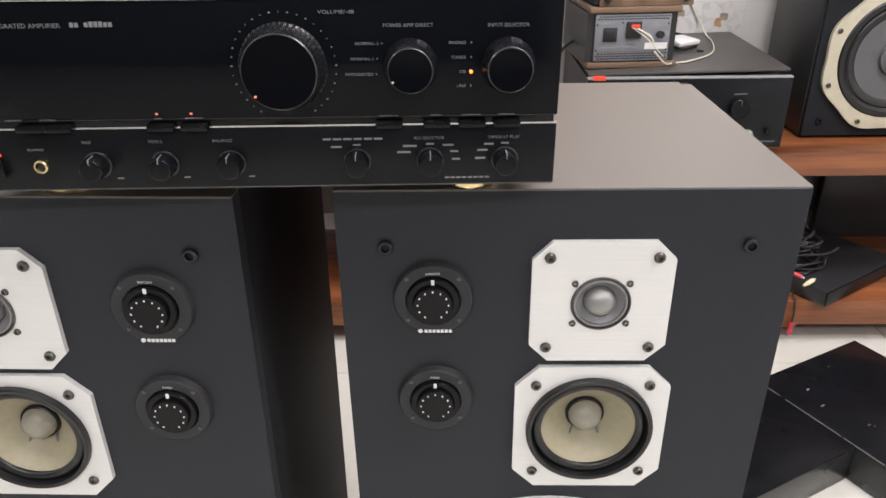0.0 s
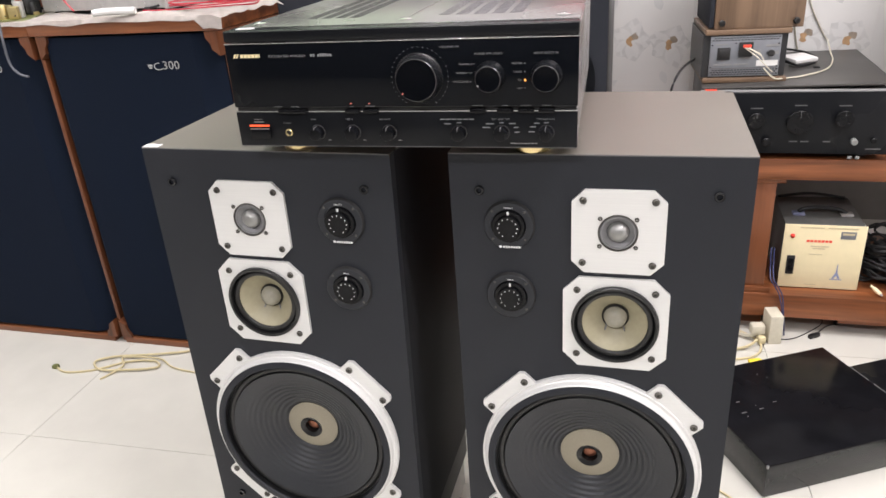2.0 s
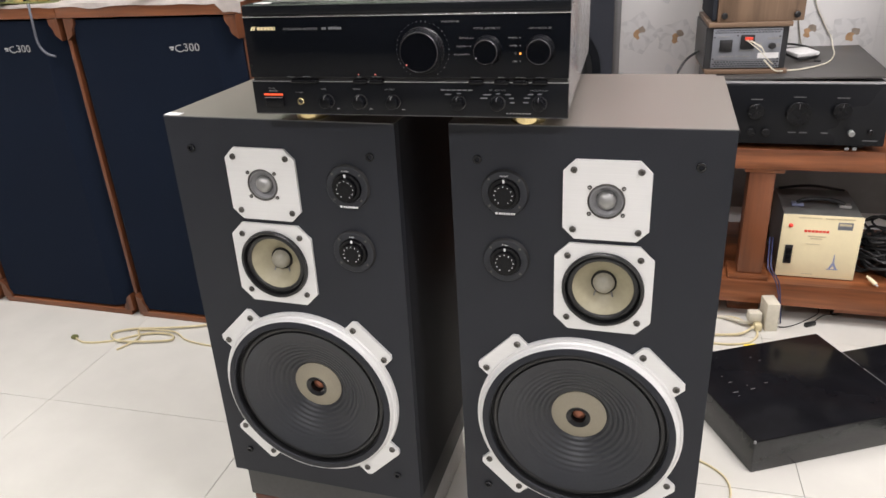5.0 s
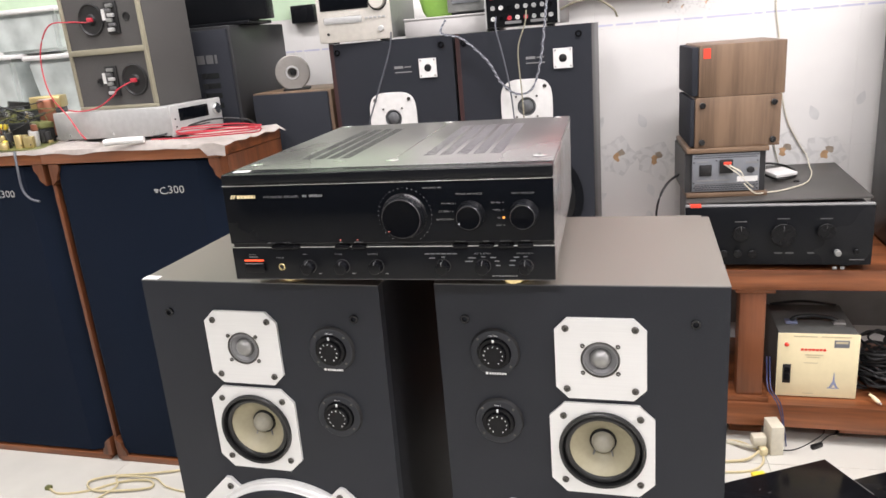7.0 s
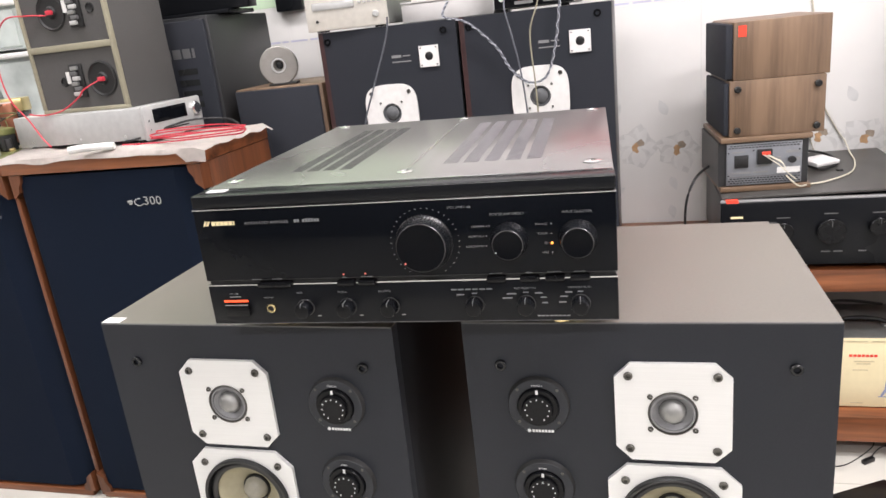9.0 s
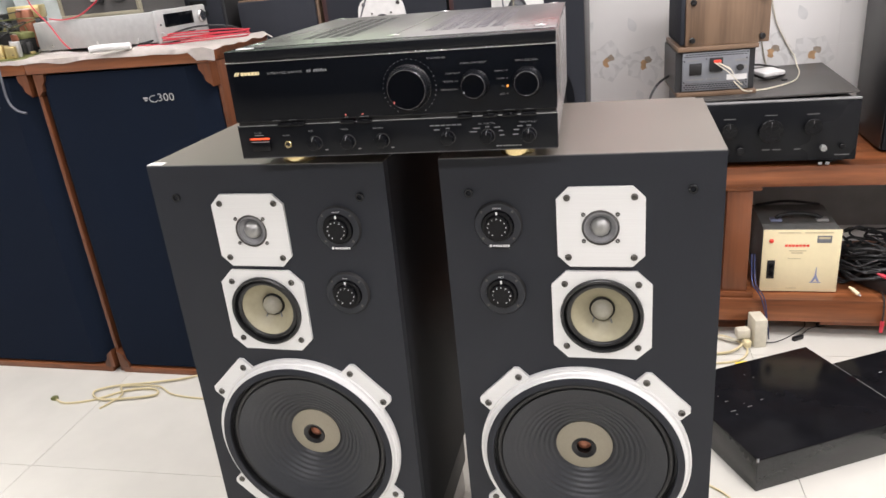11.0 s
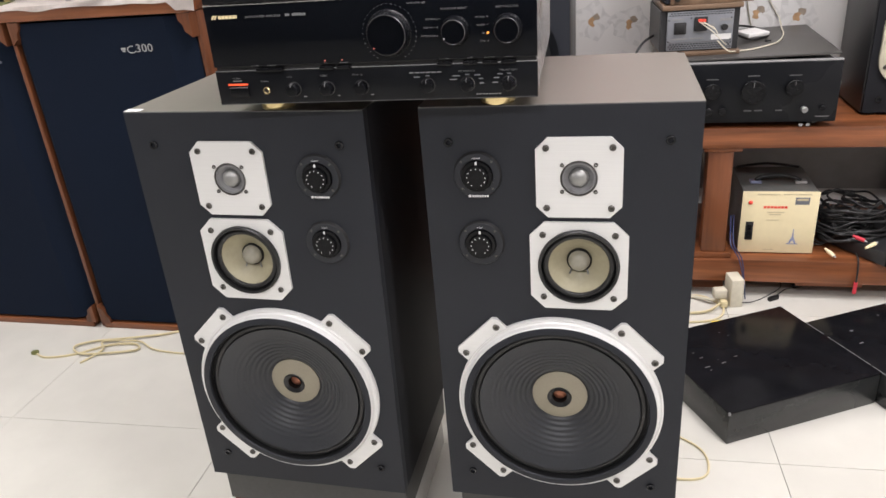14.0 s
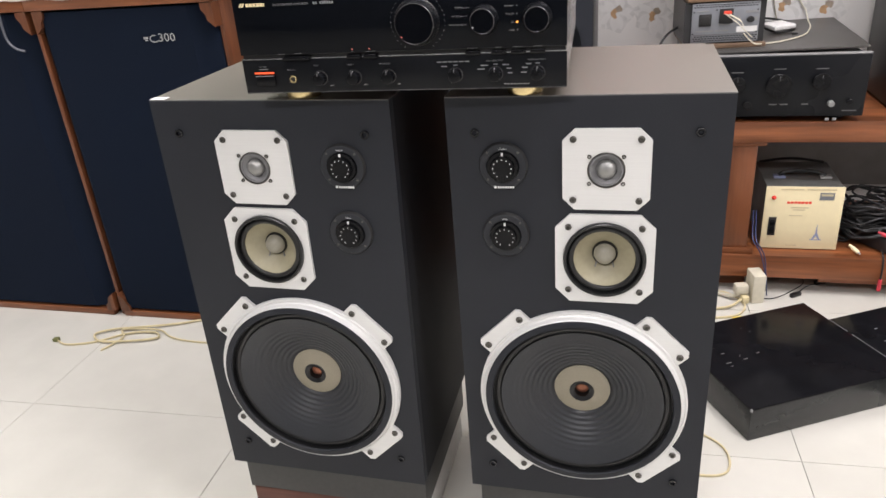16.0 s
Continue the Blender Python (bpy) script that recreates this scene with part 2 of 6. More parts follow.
M_GREENGOLD = surface("green_gold_board", (0.16, 0.17, 0.06), 0.45, metal=0.3, spread=0.5, grain=80)
M_YELLOW = surface("yellow_plastic", (0.80, 0.60, 0.05), 0.4, bump=0)
M_GREENPLASTIC = surface("green_plastic", (0.30, 0.55, 0.10), 0.5, bump=0)
M_REDCLOTH = surface("red_board", (0.45, 0.03, 0.04), 0.6)
M_BRASSY = surface("tarnished_silver", (0.50, 0.465, 0.355), 0.45, metal=0.3, grain=60, spread=0.15)
M_CONEGREY = surface("grey_paper_cone", (0.085, 0.088, 0.092), 0.6, grain=200, spread=0.15)

# ---- mesh helpers ----


def thing(name, m, label, category, group="", kind=""):
    ob = new(name)
    ob.matrix_world = m
    ob.empty_display_size = 0.05
    return tagged(ob, label, category, group, kind)


def part(name, bm, material, parent=None, label="", smooth=35):
    bmesh.ops.recalc_face_normals(bm, faces=bm.faces)
    me = bpy.data.meshes.new(name)
    bm.to_mesh(me)
    bm.free()
    if smooth:
        me.polygons.foreach_set("use_smooth", [True] * len(me.polygons))
        me.set_sharp_from_angle(angle=radians(smooth))
    for mat in material if isinstance(material, (list, tuple)) else [material]:
        me.materials.append(mat)
    ob = new(name, me)
    if parent is not None:
        ob.parent = parent
    if label:
        ob["label"] = label
    return ob


def box(x0, x1, y0, y1, z0, z1, bevel=0.0, bm=None, m=None, seg=2):
    own = bmesh.new()
    bmesh.ops.create_cube(own, size=1)
    for v in own.verts:
        v.co = ((x0 + x1) / 2 + v.co.x * (x1 - x0), (y0 + y1) / 2 + v.co.y * (y1 - y0), (z0 + z1) / 2 + v.co.z * (z1 - z0))
    if bevel:
        bmesh.ops.bevel(own, geom=list(own.edges), offset=bevel, segments=seg, affect="EDGES", profile=0.5)
    return merge(own, bm, m)


def merge(own, bm=None, m=None):
    if m is not None:
        own.transform(m)
    if bm is None:
        return own
    me = bpy.data.meshes.new("tmp")
    own.to_mesh(me)
    own.free()
    bm.from_mesh(me)
    bpy.data.meshes.remove(me)
    return bm


def circle(cx, cz, r, n=48, a0=0.0):
    return [(cx + r * math.cos(a0 + 2 * math.pi * i / n), cz + r * math.sin(a0 + 2 * math.pi * i / n)) for i in range(n)]


def rect(x0, x1, z0, z1, cut=0.0):
    if not cut:
        return [(x0, z0), (x1, z0), (x1, z1), (x0, z1)]
    return [(x0 + cut, z0), (x1 - cut, z0), (x1, z0 + cut), (x1, z1 - cut), (x1 - cut, z1), (x0 + cut, z1), (x0, z1 - cut), (x0, z0 + cut)]


def plate(outline, holes=(), y0=0.0, y1=0.01, bm=None, m=None, bevel=0.0):
    """A flat piece in the x-z plane with holes, from y0 (front) to y1."""
    own = bmesh.new()
    edges = []
    for loop in (outline, *holes):
        vs = [own.verts.new((x, y0, z)) for x, z in loop]
        edges += [own.edges.new((vs[i], vs[(i + 1) % len(vs)])) for i in range(len(vs))]
    bmesh.ops.triangle_fill(own, use_beauty=True, use_dissolve=False, edges=edges)
    front = list(own.faces)
    out = bmesh.ops.extrude_face_region(own, geom=front)
    bmesh.ops.translate(own, vec=(0, y1 - y0, 0), verts=[v for v in out["geom"] if isinstance(v, bmesh.types.BMVert)])
    return merge(own, bm, m)


def lathe(profile, cx=0.0, cz=0.0, n=48, bm=None, m=None):
    """Turns (radius, y) pairs about a y-axis through (cx, cz)."""
    own = bmesh.new()
    rings = []
    for r, y in profile:
        if r < 1e-6:
            rings.append([own.verts.new((cx, y, cz))])
        else:
            rings.append([own.verts.new((cx + r * math.cos(2 * math.pi * i / n), y, cz + r * math.sin(2 * math.pi * i / n))) for i in range(n)])
    for a, b in zip(rings, rings[1:]):
        for i in range(n):
            j = (i + 1) % n
            if len(a) == 1 and len(b) > 1:
                own.faces.new((a[0], b[i], b[j]))
            elif len(b) == 1 and len(a) > 1:
                own.faces.new((a[i], a[j], b[0]))
            elif len(a) > 1:
                own.faces.new((a[i], a[j], b[j], b[i]))
    return merge(own, bm, m)


def upright(profile, x=0.0, y=0.0, n=32, bm=None):
    """Turns (radius, z) pairs about the z-axis at (x, y)."""
    return lathe([(r, -z) for r, z in profile], n=n, bm=bm, m=Matrix.Translation((x, y, 0)) @ Matrix.Rotation(radians(-90), 4, "X"))


def knob(cx, cz, r, y_back, y_front, n=40, bm=None, edge=0.0015):
    return lathe([(r, y_back), (r, y_front + edge), (r - edge, y_front), (0, y_front)], cx, cz, n, bm)


def smooth_path(points, steps=6):
    """A rounded line through the given points."""
    p = [Vector(q) for q in points]
    if len(p) < 3:
        return p
    out = []
    for i in range(len(p) - 1):
        a, b, c, d = p[max(i - 1, 0)], p[i], p[i + 1], p[min(i + 2, len(p) - 1)]
        for k in range(steps):
            t = k / steps
            out.append(0.5 * (2 * b + (c - a) * t + (2 * a - 5 * b + 4 * c - d) * t * t + (3 * b - a - 3 * c + d) * t ** 3))
    return out + [p[-1]]


def tube(points, r=0.003, n=6, steps=6, bm=None):
    own = bmesh.new()
    path = smooth_path(points, steps)
    rings = []
    for i, p in enumerate(path):
        d = (path[min(i + 1, len(path) - 1)] - path[max(i - 1, 0)]).normalized()
        u = d.cross(Vector((0, 0, 1)) if abs(d.z) < 0.9 else Vector((1, 0, 0))).normalized()
        w = d.cross(u)
        rings.append([own.verts.new(p + r * (u * math.cos(2 * math.pi * k / n) + w * math.sin(2 * math.pi * k / n))) for k in range(n)])
    for a, b in zip(rings, rings[1:]):
        for k in range(n):
            own.faces.new((a[k], a[(k + 1) % n], b[(k + 1) % n], b[k]))
    own.faces.new(rings[0]), own.faces.new(rings[-1])
    return merge(own, bm)


def lettering(text, x, z, y, size, parent, material, align="CENTER", name="lettering", m=None, wide=1.0):
    """Letters standing in the x-z plane, facing -y."""
    c = bpy.data.curves.new("text", "FONT")
    c.body, c.size, c.align_x, c.align_y, c.extrude = text, size, align, "CENTER", 0.0
    c.resolution_u = 2
    tmp = new("text", c)
    me = bpy.data.meshes.new_from_object(tmp.evaluated_get(bpy.context.evaluated_depsgraph_get()))
    bpy.data.objects.remove(tmp)
    bpy.data.curves.remove(c)
    t = Matrix.Translation((x, y, z)) @ Matrix.Rotation(radians(90), 4, "X") @ Matrix.Diagonal((wide, 1, 1, 1))
    me.transform(m @ t if m else t)
    me.materials.append(material)
    ob = new(name, me)
    ob.parent = parent
    return ob


def bars(rows, y, parent, material, name="print_bar", depth=0.0006):
    """Plain bars (x0, x1, z0, z1) standing for writing that cannot be read."""
    for x0, x1, z0, z1 in rows:
        part(name, box(x0, x1, y, y + depth, z0, z1), material, parent, smooth=0)

# ---- the room ----
X0, X1, Y0, Y1 = -4.6, 2.6, -4.2, 1.55


def slab(name, dims, material, label, category):
    return tagged(part(name, box(*dims), material, smooth=0), label, category, kind="structure")


floor = slab("floor", (X0, X1, Y0, Y1, -0.12, -0.004), M_GROUT, "glossy cream ceramic tile floor with fine grey joints", "floor")
ceiling = slab("ceiling", (X0, X1, Y0, Y1, CEIL, CEIL + 0.1), M_CEIL, "plain white painted ceiling over the shop room", "ceiling")
wall_north = slab("wall_north", (X0 - 0.1, X1 + 0.1, Y1, Y1 + 0.12, -0.12, CEIL + 0.1), M_WHITEWALL, "wall tiled white to chest height, pale green above", "wall")
# out of view; dark grey so the glossy fronts reflect little
wall_south = slab("wall_south", (X0 - 0.1, X1 + 0.1, Y0 - 0.12, Y0, -0.12, CEIL + 0.1), M_UNSEENWALL, "unseen wall behind, made dark to dim the reflections", "wall")
wall_west = slab("wall_west", (X0 - 0.12, X0, Y0, Y1, -0.12, CEIL + 0.1), M_WHITEWALL, "plain white painted wall", "wall")
wall_east = slab("wall_east", (X1, X1 + 0.12, Y0, Y1, -0.12, CEIL + 0.1), M_WHITEWALL, "plain white painted wall", "wall")


def tube_fixture(x, y, length):
    f = thing("ceiling_light", pose(x, y, CEIL), "white fluorescent tube fitting on the ceiling", "ceiling light", "ceiling lights")
    part("housing", box(-length / 2 - 0.03, length / 2 + 0.03, -0.035, 0.035, -0.05, 0.0, 0.006), M_WHITE, f)
    part("tube", tube([(-length / 2, 0, -0.07), (length / 2, 0, -0.07)], 0.014, 12), M_TUBE, f)
    for s in (-1, 1):
        part("tube_socket", box(s * length / 2 - 0.012, s * length / 2 + 0.012, -0.016, 0.016, -0.09, -0.05, 0.003), M_WHITE, f)


for lx, ly, lsx, lsy, lw in LAMPS:
    tube_fixture(lx, ly, lsx)
# tube bodies for the added wall fill, never in view
for lx, ly, lz, lsx, lw in FILL_BATTENS:
    f = thing("wall_light", pose(lx, Y1, lz), "unseen tube fitting added to brighten the wall and tops", "wall light", "wall lights")
    part("housing", box(-lsx / 2 - 0.03, lsx / 2 + 0.03, -0.06, 0.0, -0.02, 0.06, 0.006), M_WHITE, f)
    part("tube", tube([(-lsx / 2, -0.08, 0.02), (lsx / 2, -0.08, 0.02)], 0.014, 12), M_TUBE, f)
green_dado = tagged(part("wall_paint", box(X0, -0.72, Y1 - 0.006, Y1 - 0.0005, 1.302, CEIL), M_GREENWALL, wall_north, smooth=0), "pale green painted upper wall")

# ---- the two black floor speakers ----
W, H, D = 0.391, 0.719, 0.355
ZB = 0.153
PL = 0.080


def octa_screw(cx, cz, y, r, parent):
    bm = lathe([(r, y + 0.003), (r, y - 0.0015), (r * 0.8, y - 0.003), (r * 0.45, y - 0.003), (r * 0.4, y - 0.0005), (0, y - 0.0005)], cx, cz, 14)
    part("screw", bm, M_SCREW, parent)


def woofer_outline(cx, cz, r=0.1675, d=0.1890, half=0.0465):
    out = []
    a = math.asin(half / r)
    for k in range(4):
        mid = math.pi / 4 + k * math.pi / 2
        ux, uz, tx, tz = math.cos(mid), math.sin(mid), -math.sin(mid), math.cos(mid)
        for dd, tt in ((r * math.cos(a), -half), (d - 0.006, -half), (d, -half + 0.006), (d, half - 0.006), (d - 0.006, half), (r * math.cos(a), half)):
            out.append((cx + ux * dd + tx * tt, cz + uz * dd + tz * tt))
        for i in range(1, 10):
            th = mid + a + (math.pi / 2 - 2 * a) * i / 10
            out.append((cx + r * math.cos(th), cz + r * math.sin(th)))
    return out


def floor_speaker(m, s, label):
    """A three-way speaker; s = 1 with the tweeter right of the middle, -1 mirrored. Local z = 0 at the floor."""
    sp = thing("floor_speaker", m, label, "loudspeaker", "pair of black floor speakers")
    z0, z1 = ZB, ZB + H
    wz, tx, tz, mx, mz, dx = 0.3685, 0.032 * s, 0.767, 0.032 * s, 0.627, -0.114 * s
    # cabinet shell, open in front
    c = box(-W / 2, W / 2, 0.018, D, z0, z1)
    bmesh.ops.delete(c, geom=[f for f in c.faces if f.normal.y < -0.9], context="FACES")
    bmesh.ops.bevel(c, geom=[e for e in c.edges if abs(e.verts[0].co.y - e.verts[1].co.y) > 0.1], offset=0.0015, segments=2, affect="EDGES")
    part("cabinet", c, M_VINYL, sp, "satin black vinyl cabinet")
    # thin sheet whose pale colour stands for the sheen on the top
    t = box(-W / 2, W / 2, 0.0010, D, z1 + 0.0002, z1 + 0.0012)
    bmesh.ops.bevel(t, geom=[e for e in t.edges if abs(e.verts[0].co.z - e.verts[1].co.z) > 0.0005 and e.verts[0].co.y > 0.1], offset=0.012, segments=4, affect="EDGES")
    part("top_skin", t, M_TOPSHEEN, sp, "thin top sheet, reflected room light put into its taupe-grey", smooth=0)
    holes = [circle(0, wz, 0.15, 64), circle(tx, tz, 0.03, 32), circle(mx, mz, 0.062, 48), circle(dx, 0.7715, 0.030, 40), circle(dx, 0.6625, 0.030, 40)]
    baffle = part("front_baffle", plate(rect(-W / 2, W / 2, z0, z1), holes, 0.0, 0.018), M_BAFFLE, sp, "matt charcoal front panel")
    edge = box(-W / 2 + 0.001, W / 2 - 0.001, -0.0004, 0.0009, z1 - 0.0005, z1 + 0.0011)
    part("top_edge", edge, M_PRINTFAINT, sp, "thin pale line along the top edge", smooth=0)
    # plinth
    part("plinth", box(-W / 2 + 0.012, W / 2 - 0.006, 0.018, D - 0.012, z0 - PL, z0 - 0.0005, 0.001), M_PLINTH, sp, "recessed grey-black plinth")
    # woofer
    wf = part("woofer_frame", plate(woofer_outline(0, wz), [circle(0, wz, 0.1560, 72)], -0.006, 0.0), M_ALU, sp, "silver woofer frame with four cut corners")
    part("rim", lathe([(0.1670, -0.006), (0.1662, -0.0085), (0.1640, -0.0085), (0.1628, -0.0072), (0.1605, -0.0090), (0.1588, -0.0165), (0.1575, -0.0175), (0.1562, -0.0168), (0.1558, -0.004)], 0, wz, 96), M_ALU, wf)
    prof = [(0.1570, -0.0120), (0.1566, -0.0175), (0.1550, -0.0185), (0.1460, -0.0185), (0.1446, -0.0160)]
    part("gasket", lathe(prof, 0, wz, 96), M_BAFFLE, wf, "raised charcoal gasket ring")
    prof = [(0.1455, -0.0170), (0.1448, -0.0060)]
    for i in range(9):
        a = math.pi * i / 8
        prof.append((0.1372 + 0.0052 * math.cos(a), -0.0060 - 0.0034 * math.sin(a)))
    prof += [(0.1316, -0.0065), (0.1300, -0.0095)]
    part("surround", lathe(prof, 0, wz, 96), M_RUBBER, wf, "glossy black rubber surround")
    cone = [(0.1312, -0.0103)]
    for i in range(1, 121):
        r = 0.1312 - (0.1312 - 0.045) * i / 120
        y = -0.0103 + 0.0380 * ((0.1312 - r) / 0.0862) ** 1.05
        if r < 0.1160:
            y += 0.00062 * min(1, (0.1160 - r) / 0.03) * math.sin((r - 0.045) / 0.0083 * 2 * math.pi)
        cone.append((r, y))
    part("cone", lathe(cone, 0, wz, 96), M_CONE, wf, "ribbed dark grey paper cone")
    part("dust_ring", lathe([(0.0465, 0.0295), (0.0460, 0.0262), (0.034, 0.0215), (0.0205, 0.0185), (0.0205, 0.024)], 0, wz, 64), M_BEIGE, wf, "beige ring round the pole")
    part("pole_collar", lathe([(0.0208, 0.019), (0.0195, 0.0175), (0.0125, 0.021), (0.0125, 0.034), (0.0, 0.034)], 0, wz, 48), M_RUBBER, wf)
    part("pole_plug", lathe([(0.0120, 0.034), (0.0108, 0.030), (0.005, 0.0275), (0.0, 0.0270)], 0, wz, 32), M_COPPER, wf, "copper pole plug")
    for a, b in ((0.1495, 0.096), (0.0975, 0.1470)):
        for sx in (-1, 1):
            for sz in (-1, 1):
                octa_screw(sx * a, wz + sz * b, -0.006, 0.0056, wf)
    # tweeter
    tp = part("tweeter_plate", plate(rect(tx - 0.061, tx + 0.061, tz - 0.060, tz + 0.060, 0.0170), [circle(tx, tz, 0.0262, 40)], -0.005, 0.0), M_ALU, sp, "brushed silver tweeter plate")
    part("tweeter_ring", lathe([(0.0246, -0.0035), (0.0235, -0.0055), (0.0215, -0.0055), (0.021, -0.0035), (0.0160, 0.0005), (0.0145, 0.001)], tx, tz, 48), M_MESHRING, tp)
    part("tweeter_rim", lathe([(0.0264, -0.0045), (0.0262, -0.0062), (0.0252, -0.0062), (0.0244, -0.0030)], tx, tz, 48), M_SCREW, tp)
    part("dome", lathe([(0.0142, 0.001), (0.0135, -0.003), (0.011, -0.007), (0.0075, -0.0095), (0.0035, -0.0106), (0, -0.011)], tx, tz, 40), M_MESHDOME, tp, "grey mesh dome")
    for a in (-1, 1):
        for b in (-1, 1):
            octa_screw(tx + a * 0.046, tz + b * 0.0452, -0.005, 0.0050, tp)
            octa_screw(tx + a * 0.0235, tz + b * 0.020, -0.004, 0.0032, tp)
    # midrange
    mp = part("midrange_plate", plate(rect(mx - 0.072, mx + 0.072, mz - 0.072, mz + 0.072, 0.0215), [circle(mx, mz, 0.0605, 56)], -0.005, 0.0), M_ALU, sp, "brushed silver midrange plate")
    prof = [(0.0606, -0.005), (0.0600, -0.0095), (0.0585, -0.0105), (0.0555, -0.0100), (0.0545, -0.0045)]
    for i in range(9):
        a = math.pi * i / 8
        prof.append((0.0495 + 0.0045 * math.cos(a), -0.002 - 0.0035 * math.sin(a)))
    part("surround", lathe(prof, mx, mz, 64), M_RUBBER, mp)
    part("cone", lathe([(0.0455, -0.001), (0.0445, 0.0005), (0.036, 0.009), (0.025, 0.0175), (0.0165, 0.023)], mx, mz, 64), M_MIDCONE, mp, "olive-beige paper cone")
    part("cap_ring", lathe([(0.0190, 0.0215), (0.0188, 0.0180), (0.0178, 0.0168), (0.0162, 0.0180)], mx, mz, 40), M_RUBBER, mp)
    part("cap", lathe([(0.0168, 0.0235), (0.0166, 0.017), (0.0145, 0.0105), (0.010, 0.0065), (0.005, 0.0048), (0, 0.0045)], mx, mz, 40), M_MIDCAP, mp, "grey domed centre cap")
    for k in (-1, 1):
        part("lead_wire", tube([(mx + k * 0.011, 0.0185, mz - 0.0125), (mx + k * 0.0130, 0.0165, mz - 0.0180), (mx + k * 0.0140, 0.0152, mz - 0.0215)], 0.0012, 5), M_MESHRING, mp)
        for b in (-1, 1):
            octa_screw(mx + k * 0.0525, mz + b * 0.052, -0.005, 0.0050, mp)
    # level dials on raised round plates
    for cz, word in ((0.7715, "HIGH"), (0.6625, "MID")):
        py = -0.0068
        dp = part("dial_plate", lathe([(0.0342, py + 0.0006), (0.0336, py), (0.0245, py), (0.0240, py + 0.004), (0, py + 0.004)], dx, cz, 56), M_DIALPLATE, sp, "round raised charcoal dial plate")
        part("plate_rim", lathe([(0.0362, 0.0004), (0.0354, -0.0006), (0.0348, py + 0.0012), (0.0341, py + 0.0004)], dx, cz, 56), M_SLOT, dp, "matt black rim")
        kb = part("dial_knob", lathe([(0.0232, py + 0.003), (0.0232, -0.0094), (0.0224, -0.0106), (0.0178, -0.0106), (0.0172, -0.0096), (0.0170, -0.0142), (0.0164, -0.0152), (0, -0.0152)], dx, cz, 56), M_KNOB, sp, "stepped black dial knob")
        part("pointer", box(dx - 0.0014, dx + 0.0014, -0.0112, -0.0104, cz + 0.0180, cz + 0.0226), M_PRINT, kb, smooth=0)
        for i in range(11):
            an = radians(238 - 29.6 * i)
            tick_x, tick_z = dx + 0.0134 * math.cos(an), cz + 0.0134 * math.sin(an)
            part("tick", box(tick_x - 0.0006, tick_x + 0.0006, -0.0155, -0.0151, tick_z - 0.0008, tick_z + 0.0008), M_PRINT, kb, smooth=0)
        lettering(word, dx, cz + 0.0268, py - 0.0003, 0.0034, dp, M_PRINT, wide=1.5)
        for k in (-1, 1):
            for b in (-1, 1):
                part("rivet", lathe([(0.0018, py + 0.002), (0.0018, py - 0.0008), (0, py - 0.0010)], dx + k * 0.0225, cz + 0.001 + b * 0.0205, 8), M_SCREW, dp)
    lx = dx + 0.002
    part("badge", lathe([(0.0021, -0.0066), (0.0021, -0.0073), (0, -0.0073)], lx - 0.0140, 0.7405, 14), M_PRINT, sp, smooth=0)
    bars([(lx - 0.0105 + 0.0036 * i, lx - 0.0078 + 0.0036 * i, 0.7390, 0.7420) for i in range(7)], -0.0073, sp, M_PRINT, "badge", 0.0006)
    # grille pegs
    for px in (-0.154, 0.154):
        for pz in (0.8210, 0.2095):
            part("grille_socket", lathe([(0.0066, 0.002), (0.0066, -0.003), (0.0058, -0.0040), (0.0038, -0.0040), (0.0034, 0.006), (0, 0.006)], px, pz, 20), M_KNOBSIDE, sp)
    return sp


sp_right = floor_speaker(pose(0, 0, 0), 1, "black floor speaker with exposed drivers and silver plates")
sp_left = floor_speaker(pose(-0.4780, -0.020, 0.0055, 0, 0.7, 0), -1, "black floor speaker, mirrored driver layout, white price sticker")
part("sticker", box(-W / 2 + 0.001, -W / 2 + 0.027, 0.0008, 0.016, ZB + H + 0.0013, ZB + H + 0.002), M_WHITE, sp_left, "small white sticker", smooth=0)

# wooden stands under the speakers
for sx, sy, sh in ((0.0, 0.0, ZB - PL - 0.0005), (-0.4780, -0.020, ZB - PL + 0.002)):
    st = thing("speaker_stand", pose(sx, sy, 0), "low red-brown wooden box stand under a black speaker", "speaker stand", "low wooden stands")
    part("front_board", box(-0.180, 0.186, 0.022, 0.042, 0.0, sh, 0.002), M_STAND, st, "red-brown varnished front board")
    part("side_board", box(0.168, 0.186, 0.0425, 0.33, 0.0, sh, 0.001), M_WHITE, st, "pale laminate side board")
    part("side_board", box(-0.180, -0.162, 0.0425, 0.33, 0.0, sh, 0.001), M_WHITE, st, "pale laminate side board")
    part("top_board", box(-0.1615, 0.1675, 0.0425, 0.33, sh - 0.018, sh), M_CHERRY_X, st)

# ---- the amplifier ----
AW, AH, AD = 0.4495, 0.1505, 0.488


